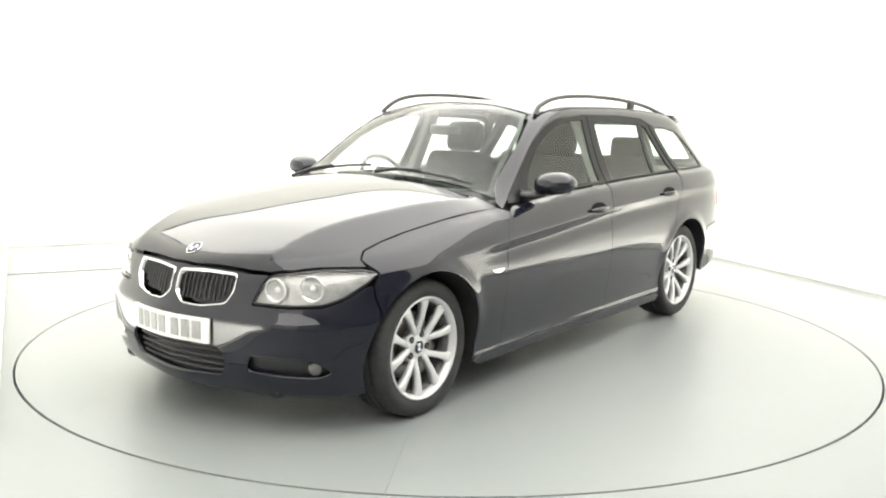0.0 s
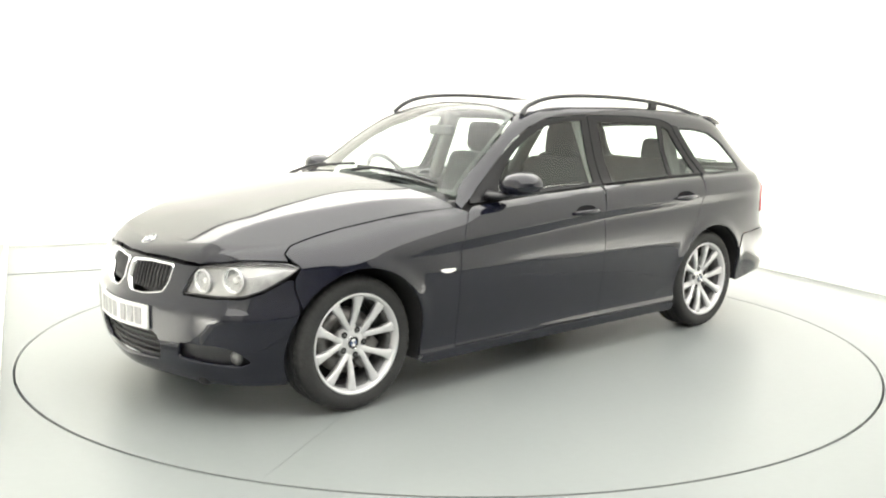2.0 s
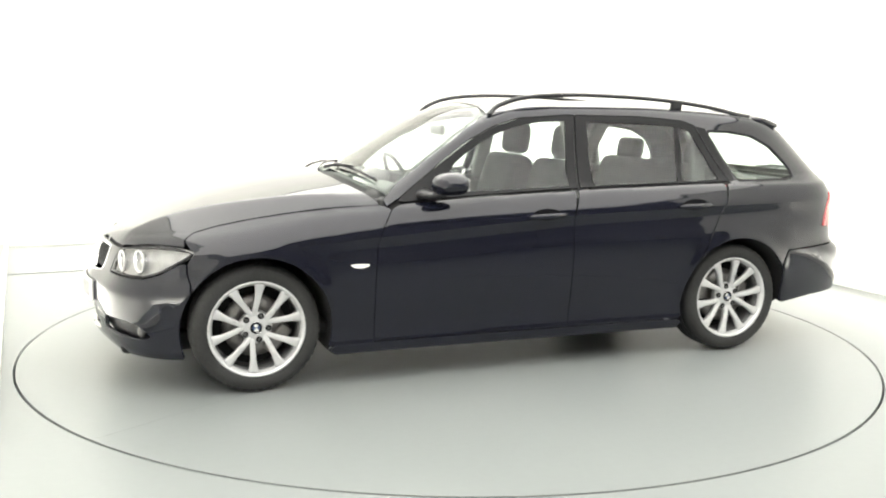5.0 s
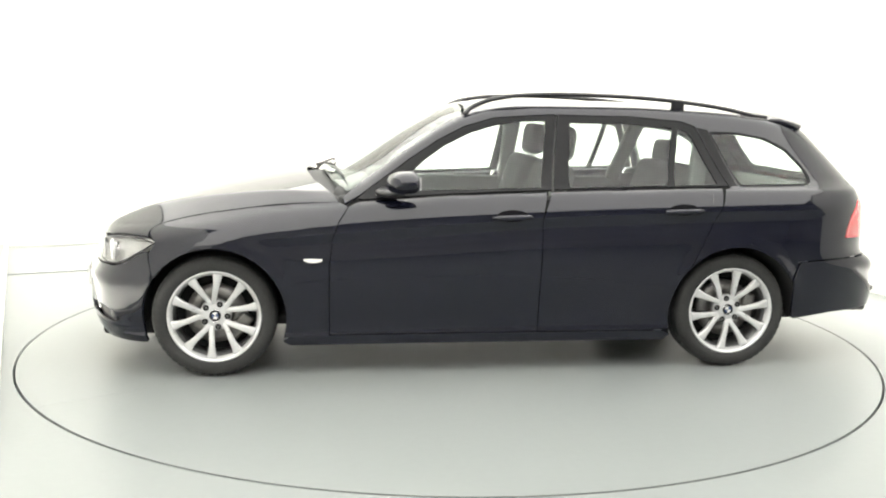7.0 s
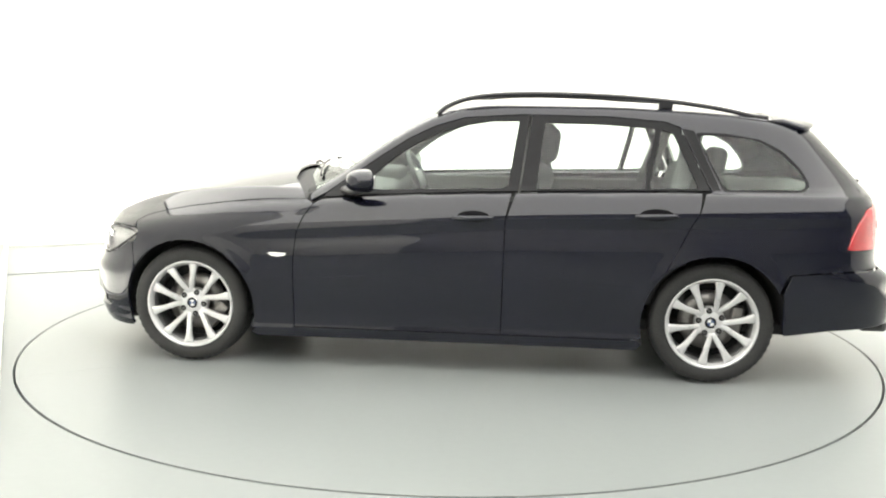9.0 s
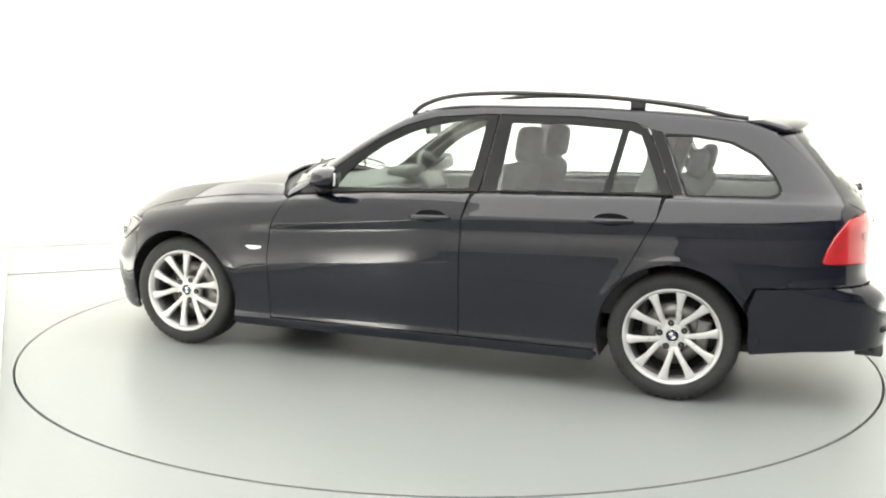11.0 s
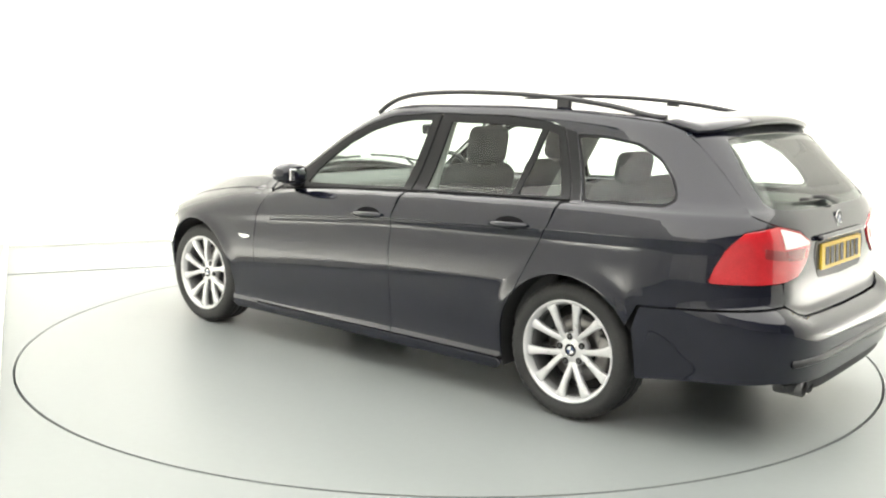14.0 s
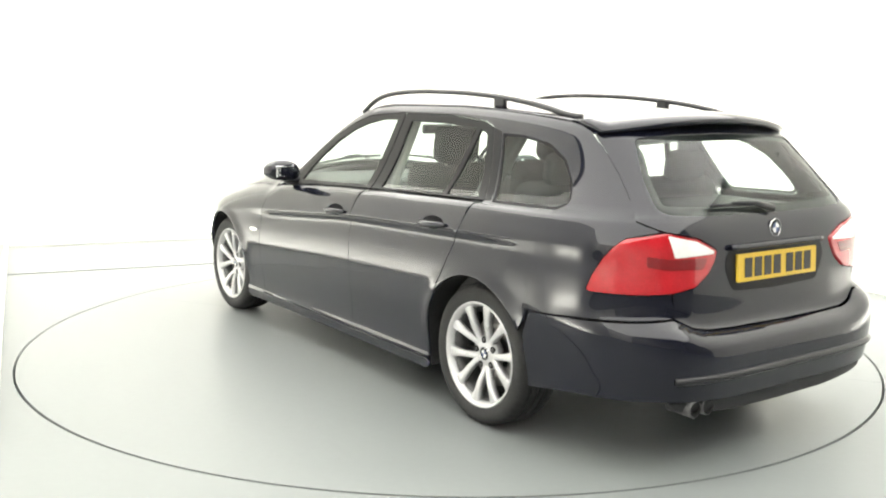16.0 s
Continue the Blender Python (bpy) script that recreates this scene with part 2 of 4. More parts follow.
def build_wash_lights():
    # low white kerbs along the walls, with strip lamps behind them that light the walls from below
    # fourth kerb and strip: added out of view to brighten the flank's reflections
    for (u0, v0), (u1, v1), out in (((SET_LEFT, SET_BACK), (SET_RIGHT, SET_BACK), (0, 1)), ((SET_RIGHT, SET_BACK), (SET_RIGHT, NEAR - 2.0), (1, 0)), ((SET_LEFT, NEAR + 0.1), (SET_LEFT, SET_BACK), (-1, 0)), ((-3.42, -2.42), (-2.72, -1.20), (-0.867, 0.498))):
        a, b = uv(u0, v0), uv(u1, v1)
        o = uv(*out)
        mid, long = (a + b) / 2, (b - a).length
        turn = math.degrees(math.atan2((b - a).y, (b - a).x))
        wash = new("wall_wash_light")
        kerb = box_bm((long - 0.02, 0.03, 0.075), (0, 0, 0.0375), 0.006)
        bmesh.ops.transform(kerb, matrix=Matrix.Translation(mid + o * 0.015) @ pose(0, 0, 0, 0, 0, turn), verts=kerb.verts)
        part("housing", kerb, M_WALL, wash, "low white kerb housing")
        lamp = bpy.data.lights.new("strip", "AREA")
        # 1.9 boosts only that added fourth strip
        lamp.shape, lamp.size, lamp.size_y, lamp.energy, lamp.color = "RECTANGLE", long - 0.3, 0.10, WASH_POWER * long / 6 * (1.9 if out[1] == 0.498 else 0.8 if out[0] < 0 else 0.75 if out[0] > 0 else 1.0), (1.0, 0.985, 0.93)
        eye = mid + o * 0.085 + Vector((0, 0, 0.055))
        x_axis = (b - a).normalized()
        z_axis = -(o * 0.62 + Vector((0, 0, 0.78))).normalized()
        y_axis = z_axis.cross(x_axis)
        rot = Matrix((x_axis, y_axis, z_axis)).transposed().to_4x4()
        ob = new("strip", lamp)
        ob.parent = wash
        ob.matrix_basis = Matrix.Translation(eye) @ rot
        tagged(wash, "unseen strip lamp behind a low white kerb at the wall foot", "studio light", group="wall wash lights")


def build_turntable():
    disc = new("turntable")
    # two deck plates with a fine joint
    for k in range(2):
        bm = bmesh.new()
        a0, a1, n = math.radians(DECK_TURN + 180 * k), math.radians(DECK_TURN + 180 * k + 180), 80
        mid = (a0 + a1) / 2
        tip = Vector((math.cos(mid), math.sin(mid), 0)) * 0.0006
        ring = [(DISC_R * math.cos(a0 + (a1 - a0) * i / n) + 0.0, DISC_R * math.sin(a0 + (a1 - a0) * i / n)) for i in range(n + 1)]
        top = [bm.verts.new((x * 0.9995 + tip.x, y * 0.9995 + tip.y, 0.0)) for x, y in ring]
        low = [bm.verts.new((x * 0.9995 + tip.x, y * 0.9995 + tip.y, -0.06)) for x, y in ring]
        bm.faces.new(top)
        for i in range(len(ring)):
            j = (i + 1) % len(ring)
            bm.faces.new((low[i], low[j], top[j], top[i]))
        bmesh.ops.recalc_face_normals(bm, faces=bm.faces)
        part("deck_plate", bm, M_DISC, disc)
    return tagged(disc, "round pale grey turntable set flush in the floor", "turntable")


# ---------------------------------------------------------------- the car's outer skin, as one smooth implicit form
def table(xs, ys, sigma, n=2400, pad=0.6):
    """A smooth curve through the knots, without overshoot."""
    order = np.argsort(xs)
    x, y = np.array(xs, float)[order], np.array(ys, float)[order]
    h = np.diff(x)
    s = np.diff(y) / h
    d = np.zeros_like(x)
    w1, w2 = 2 * h[1:] + h[:-1], h[1:] + 2 * h[:-1]
    same = s[1:] * s[:-1] > 0
    safe = np.where(same, s[1:], 1.0), np.where(same, s[:-1], 1.0)
    d[1:-1] = np.where(same, (w1 + w2) / (w1 / safe[1] + w2 / safe[0]), 0.0)
    d[0], d[-1] = s[0], s[-1]
    g = np.linspace(x[0] - pad, x[-1] + pad, n)
    k = np.clip(np.searchsorted(x, g) - 1, 0, len(h) - 1)
    t = np.clip((g - x[k]) / h[k], 0, 1)
    v = y[k] * (1 + 2 * t) * (1 - t) ** 2 + h[k] * d[k] * t * (1 - t) ** 2 + y[k + 1] * t * t * (3 - 2 * t) + h[k] * d[k + 1] * t * t * (t - 1)
    step = g[1] - g[0]
    w = int(4 * sigma / step) + 1
    kern = np.exp(-0.5 * (np.arange(-w, w + 1) * step / sigma) ** 2)
    v = np.convolve(np.pad(v, w, mode="edge"), kern / kern.sum(), mode="valid")
    return lambda q: np.interp(q, g, v)


F_HOOD = table([2.3, 2.12, 2.03, 1.92, 1.70, 1.38, 1.05, 0.90, 0.80, 0.67, 0.52, 0.37, 0.22, 0.10, -0.05, -0.25, -0.5, -0.8, -1.2, -1.6, -1.9, -2.2],
               [0.60, 0.685, 0.731, 0.790, 0.884, 0.968, 1.022, 1.037, 1.047, 1.103, 1.195, 1.289, 1.369, 1.414, 1.434, 1.442, 1.444, 1.444, 1.43, 1.398, 1.355, 1.30], 0.03)
F_RIDGE = table([2.15, 1.95, 1.88, 1.315, 0.77, 0.6, 0.0, -2.2], [0.42, 0.45, 0.462, 0.605, 0.69, 0.69, 0.62, 0.62], 0.03)
F_CROWN = table([2.1, 1.9, 1.7, 1.38, 1.0, 0.8, 0.6, 0.15, -0.15, -2.2], [0.05, 0.045, 0.075, 0.13, 0.165, 0.20, 0.275, 0.25, 0.10, 0.10], 0.08)
F_EDGE = table([2.15, 2.0, 1.88, 1.6, 1.0, 0.8, 0.6, 0.2, -2.2], [0.10, 0.25, 0.38, 0.38, 0.38, 0.25, 0.12, 0.12, 0.15], 0.04)
F_NOSE = table([0.05, 0.14, 0.19, 0.25, 0.35, 0.49, 0.525, 0.56, 0.63, 0.70, 0.80, 0.95, 1.2, 1.5],
               [1.97, 2.05, 2.10, 2.13, 2.148, 2.148, 2.128, 2.112, 2.094, 2.068, 2.052, 2.03, 1.96, 1.85], 0.008)
F_TAIL = table([0.05, 0.15, 0.22, 0.30, 0.45, 0.555, 0.595, 0.63, 0.75, 0.90, 0.97, 1.02, 1.13, 1.27, 1.36, 1.5],
               [-2.2, -2.26, -2.32, -2.36, -2.375, -2.365, -2.33, -2.275, -2.266, -2.254, -2.232, -2.20, -2.108, -1.975, -1.88, -1.74], 0.012)
F_CREASE = table([2.2, 1.7, 1.2, 0.94, 0.75, 0.35, 0.05, -0.31, -0.87, -1.29, -1.74, -1.95, -2.4], [0.69, 0.70, 0.722, 0.738, 0.746, 0.775, 0.799, 0.826, 0.846, 0.862, 0.872, 0.878, 0.88], 0.08)
F_BELT = table([2.2, 1.7, 1.46, 1.2, 0.69, 0.26, -0.52, -1.32, -2.0, -2.4], [0.72, 0.78, 0.825, 0.86, 0.905, 0.935, 0.97, 0.99, 1.0, 1.0], 0.08)
F_WIDTH = table([0.0, 0.05, 0.10, 0.125, 0.14, 0.22, 0.35, 0.5, 0.60, 0.67, 0.73, 0.82, 0.93, 1.0, 1.1, 1.5, 1.85, 2.0, 2.08, 3.0, 4.0],
                [0.858, 0.867, 0.8708, 0.8698, 0.8660, 0.8675, 0.878, 0.890, 0.8955, 0.898, 0.8978, 0.896, 0.8935, 0.8925, 0.890, 0.873, 0.850, 0.815, 0.785, 0.602, 0.40], 0.008, 6000)
F_FLARE = table([2.2, 1.75, 1.38, 1.0, 0.4, -0.8, -1.38, -1.7, -2.0, -2.4], [0.0, 0.0, 0.004, 0.0, -0.008, -0.004, 0.004, -0.002, -0.010, -0.015], 0.10)
F_HOLLOW = table([2.4, 1.05, 0.65, -1.3, -2.0, -2.4], [0.0, 0.0, 1.0, 1.0, 0.35, 0.2], 0.06)
XF, XR = 1.0, -1.2


def skin(x, y, z):
    """Below zero inside the body, above it outside."""
    zc, zb = F_CREASE(x), F_BELT(x)
    q = np.where(z < zc, (z - 0.15) / (zc - 0.15), np.where(z < zb, 1 + (z - zc) / (zb - zc), 2 + (z - zb) / (1.405 - zb)))
    w = F_WIDTH(q) + F_FLARE(x)
    # a hollow under the shoulder crease, and the swelling lips of the wheel arches
    w = w - 0.0105 * np.exp(-((q - 0.925) / 0.065) ** 2) * F_HOLLOW(x)
    ledge = np.clip((z - 0.46) / 0.06, 0, 1)
    front = np.clip((x - 1.62) / 0.30, 0, 1)
    w = w - 0.011 * ledge * ledge * (3 - 2 * ledge) * front * front * (3 - 2 * front)
    for cx in (1.381, -1.381):
        d = np.hypot(x - cx, z - 0.314)
        w = w + 0.013 * np.exp(-((d - 0.362) / 0.042) ** 2) * np.clip((z - 0.30) / 0.2, 0, 1)
    ay = np.abs(y)
    nf, nr = 3.6, 5.3
    rf = np.clip((x - XF) / (F_NOSE(z) - 0.06 * (1 - np.exp(-(y / 0.3) ** 2)) - XF), 0, 3)
    dip = 0.055 * np.exp(-(y / 0.57) ** 8) * np.exp(-((z - 0.58) / 0.11) ** 2)
    rr = np.clip((x - XR) / (F_TAIL(z + dip) - XR), 0, 3)
    n = np.where(x > 0, nf, nr)
    r = np.where(x > 0, rf, rr)
    plan = ((r ** n + (ay / w) ** n) ** (1 / n) - 1) * 0.89
    ridge = F_RIDGE(x)
    over = np.maximum(ay - ridge, 0)
    over = over * over / (over + 0.015)
    top = z - (F_HOOD(x) - F_CROWN(x) * y * y - F_EDGE(x) * over)
    top = top * 0.9
    k = 0.05
    h = np.clip(0.5 + 0.5 * (plan - top) / k, 0, 1)
    return top * (1 - h) + plan * h + k * h * (1 - h)


def skin_normal(p):
    e = 0.003
    x, y, z = p[:, 0], p[:, 1], p[:, 2]
    g = np.stack([skin(x + e, y, z) - skin(x - e, y, z), skin(x, y + e, z) - skin(x, y - e, z), skin(x, y, z + e) - skin(x, y, z - e)], 1)
    return g / np.maximum(np.linalg.norm(g, axis=1, keepdims=True), 1e-9)


def cast(view, ab, offset=0.0):
    """Points of the skin, seen along a view: side (x, z), top (x, y), front and rear (turn, z)."""
    a, b = ab[:, 0], ab[:, 1]
    zero = np.zeros_like(a)
    if view == "side":
        o, d, lo, hi = np.stack([a, zero, b], 1), np.stack([zero, zero + 1, zero], 1), 0.0, 1.2
    elif view == "top":
        o, d, lo, hi = np.stack([a, b, zero + 0.4], 1), np.stack([zero, zero, zero + 1], 1), 0.0, 1.2
    else:
        xo = XF if view == "front" else XR
        sgn = 1 if view == "front" else -1
        o, d, lo, hi = np.stack([zero + xo, zero, b], 1), np.stack([sgn * np.cos(a), np.sin(a), zero], 1), 0.0, 1.7
    lo, hi = zero + lo, zero + hi
    for _ in range(34):
        mid = (lo + hi) / 2
        p = o + d * mid[:, None]
        inside = skin(p[:, 0], p[:, 1], p[:, 2]) < offset
        lo, hi = np.where(inside, mid, lo), np.where(inside, hi, mid)
    return o + d * lo[:, None]


def flat(view, p):
    """The view's coordinates of a point given as (x, y, z)."""
    x, y, z = p
    if view == "side":
        return (x, z)
    if view == "top":
        return (x, y)
    return (math.atan2(y, x - XF), z) if view == "front" else (math.atan2(y, XR - x), z)


def rounded(pts, r=0.02, step=0.02):
    """A closed outline with rounded corners, in even steps."""
    out = []
    m = len(pts)
    for i in range(m):
        p, a, b = Vector(pts[i][:2]), Vector(pts[i - 1][:2]), Vector(pts[(i + 1) % m][:2])
        rr = pts[i][2] if len(pts[i]) > 2 else r
        da, db = a - p, b - p
        ca = min(rr, da.length * 0.45)
        cb = min(rr, db.length * 0.45)
        if ca < 1e-4 or cb < 1e-4:
            out.append(p)
            continue
        s, e = p + da.normalized() * ca, p + db.normalized() * cb
        for k in range(5):
            t = k / 4
            out.append(s * (1 - t) ** 2 + p * 2 * t * (1 - t) + e * t * t)
    res = []
    for i in range(len(out)):
        a, b = out[i], out[(i + 1) % len(out)]
        n = max(1, int((b - a).length / step))
        res += [a + (b - a) * (k / n) for k in range(n)]
    clean = [res[0]]
    for p in res[1:]:
        if (p - clean[-1]).length > 1e-4:
            clean.append(p)
    if (clean[0] - clean[-1]).length < 1e-4:
        clean.pop()
    return clean


def area2(loop):
    return sum(a.x * b.y - b.x * a.y for a, b in zip(loop, loop[1:] + loop[:1]))


def inset(loop, d):
    ccw = area2(loop) > 0
    m = len(loop)
    res = []
    for i in range(m):
        t = (loop[(i + 1) % m] - loop[i - 1]).normalized()
        nrm = Vector((-t.y, t.x)) if ccw else Vector((t.y, -t.x))
        res.append(loop[i] + nrm * d)
    return res


def inside_mask(px, py, loop):
    res = np.zeros(px.shape, bool)
    for a, b in zip(loop, loop[1:] + loop[:1]):
        c = ((a.y > py) != (b.y > py))
        with np.errstate(divide="ignore", invalid="ignore"):
            xx = (b.x - a.x) * (py - a.y) / (b.y - a.y) + a.x
        res ^= c & (px < xx)
    return res


def panel_data(view, outline, holes=(), gap=0.0025, offset=0.0, step=0.024, depth=0.014, r=0.02):
    loops = [inset(rounded(outline, r), gap)] + [inset(rounded(h, r), -0.0005) for h in holes]
    pts, edges = [], []
    for lp in loops:
        s = len(pts)
        pts += lp
        edges += [(s + i, s + (i + 1) % len(lp)) for i in range(len(lp))]
    xs, ys = [p.x for p in loops[0]], [p.y for p in loops[0]]
    gx, gy = np.meshgrid(np.arange(min(xs), max(xs), step), np.arange(min(ys), max(ys), step * 0.7))
    gx, gy = gx.ravel(), gy.ravel()
    ok = inside_mask(gx, gy, inset(loops[0], 0.009))
    for lp in loops[1:]:
        ok &= ~inside_mask(gx, gy, inset(lp, -0.009))
    if view == "side":
        # even rows that follow the shoulder crease and its hollow
        rise = gy - F_CREASE(gx)
        ok &= (rise < -0.125) | (rise > 0.045)
        bx, bd = np.meshgrid(np.arange(min(xs), max(xs), 0.02), [-0.115, -0.10, -0.085, -0.07, -0.055, -0.042, -0.03, -0.02, -0.012, -0.005, 0.0, 0.005, 0.014, 0.026, 0.04])
        bx, by = bx.ravel(), (F_CREASE(bx) + bd).ravel()
        on = inside_mask(bx, by, inset(loops[0], 0.007))
        for lp in loops[1:]:
            on &= ~inside_mask(bx, by, inset(lp, -0.007))
        gx, gy, ok = np.concatenate([gx, bx]), np.concatenate([gy, by]), np.concatenate([ok, on])
    pts = pts + [Vector((x, y)) for x, y in zip(gx[ok], gy[ok])]
    vo, _, fo, _, _, _ = delaunay_2d_cdt(pts, edges, [], 0, 1e-5)
    v2 = np.array([(v.x, v.y) for v in vo])
    fo = [f for f in fo if len(f) == 3]
    cen = np.array([v2[list(f)].mean(0) for f in fo])
    keep = inside_mask(cen[:, 0], cen[:, 1], loops[0])
    for lp in loops[1:]:
        keep &= ~inside_mask(cen[:, 0], cen[:, 1], lp)
    fo = [f for f, k in zip(fo, keep) if k]
    v3 = cast(view, v2, offset)
    nn = skin_normal(v3)
    verts, normals, faces = [tuple(p) for p in v3], [tuple(n) for n in nn], []
    for f in fo:
        a, b, c = (v3[i] for i in f)
        faces.append(tuple(f) if np.dot(np.cross(b - a, c - a), nn[f[0]]) > 0 else tuple(reversed(f)))
    if depth:
        for lp in loops:
            q = cast(view, np.array([(p.x, p.y) for p in lp]), offset)
            qn = skin_normal(q)
            s, m = len(verts), len(lp)
            mid = q.mean(0)
            t = np.roll(q, -1, 0) - np.roll(q, 1, 0)
            side = np.cross(t, qn)
            side /= np.maximum(np.linalg.norm(side, axis=1, keepdims=True), 1e-9)
            ref = np.einsum("ij,ij->i", side, q - mid).sum()
            if (ref < 0) != (lp is not loops[0]):
                side = -side
            verts += [tuple(p) for p in q] + [tuple(p - n * depth) for p, n in zip(q, qn)]
            normals += [tuple((a + b) / np.linalg.norm(a + b + 1e-9)) for a, b in zip(side, qn)] + [tuple(v) for v in side]
            for i in range(m):
                j = (i + 1) % m
                a, b, c = q[i], q[j], q[j] - qn[j] * depth
                f = (s + i, s + j, s + m + j, s + m + i)
                faces.append(f if np.dot(np.cross(b - a, c - a), side[i]) > 0 else tuple(reversed(f)))
    return verts, faces, normals


def panel(name, material, parent, view, outline, holes=(), label="", mirror=False, **kw):
    """A fitted sheet of the car's skin; mirror makes the right-hand twin."""
    v, f, n = panel_data(view, outline, holes, **kw)
    if mirror:
        v, n, f = [(a, -b, c) for a, b, c in v], [(a, -b, c) for a, b, c in n], [tuple(reversed(q)) for q in f]
    return add_mesh(name, v, f, material, parent, label, n)


def side_y(x, z):
    return float(cast("side", np.array([(x, z)]))[0, 1])


def top_z(x, y):
    return float(cast("top", np.array([(x, y)]))[0, 2])


def nose_x(y, z):
    """x of the nose at a given y and height."""
    lo, hi = 1.0, 2.4
    for _ in range(30):
        m = (lo + hi) / 2
        lo, hi = (m, hi) if float(skin(np.array([m]), np.array([y]), np.array([z]))[0]) < 0 else (lo, m)
    return lo


def tail_x(y, z):
    lo, hi = -1.2, -2.6
    for _ in range(30):
        m = (lo + hi) / 2
        lo, hi = (m, hi) if float(skin(np.array([m]), np.array([y]), np.array([z]))[0]) < 0 else (lo, m)
    return lo


def nf(y, z, r=None):
    q = flat("front", (nose_x(y, z), y, z))
    return q if r is None else (*q, r)


def nr(y, z, r=None):
    q = flat("rear", (tail_x(y, z), y, z))
    return q if r is None else (*q, r)


def arc(cx, cz, r, a0, a1, n=16):
    return [(cx + r * math.cos(math.radians(a0 + (a1 - a0) * i / n)), cz + r * math.sin(math.radians(a0 + (a1 - a0) * i / n)), 0.0) for i in range(n + 1)]


def belt(x0, x1, n=6, d=0.0):
    return [(x0 + (x1 - x0) * i / n, float(F_BELT(np.array([x0 + (x1 - x0) * i / n]))[0]) + d, 0.004) for i in range(n + 1)]


# ---------------------------------------------------------------- the estate car
R_ARCH = 0.362
HUB_F, HUB_R = (1.381, 0.314), (-1.381, 0.314)
A_PILLAR = [(0.10, 1.352), (0.22, 1.283), (0.37, 1.185), (0.52, 1.08), (0.66, 0.985), (0.73, 0.925)]
FENDER_TOP = [(0.75, 0.904), (0.98, 0.893), (1.17, 0.875), (1.40, 0.842), (1.55, 0.812), (1.66, 0.782), (1.705, 0.752)]
DOOR_FRONT = [(0.80, 0.222), (0.80, 0.57), (0.785, 0.72), (0.75, 0.81), (0.70, 0.886)]
B_LINE = [(-0.355, 0.958), (-0.31, 0.83), (-0.30, 0.222)]
REAR_LINE = [(-1.315, 0.985), (-1.285, 0.89), (-1.25, 0.83), (-1.20, 0.73)]
FRAME_TOP = [(0.64, 0.938), (0.52, 1.022), (0.37, 1.128), (0.22, 1.225), (0.08, 1.295), (-0.08, 1.342), (-0.38, 1.362), (-0.85, 1.358), (-1.12, 1.337), (-1.20, 1.31)]


def roof_edge(xs):
    return [(x, top_z(x, 0.565) - 0.012) for x in xs]


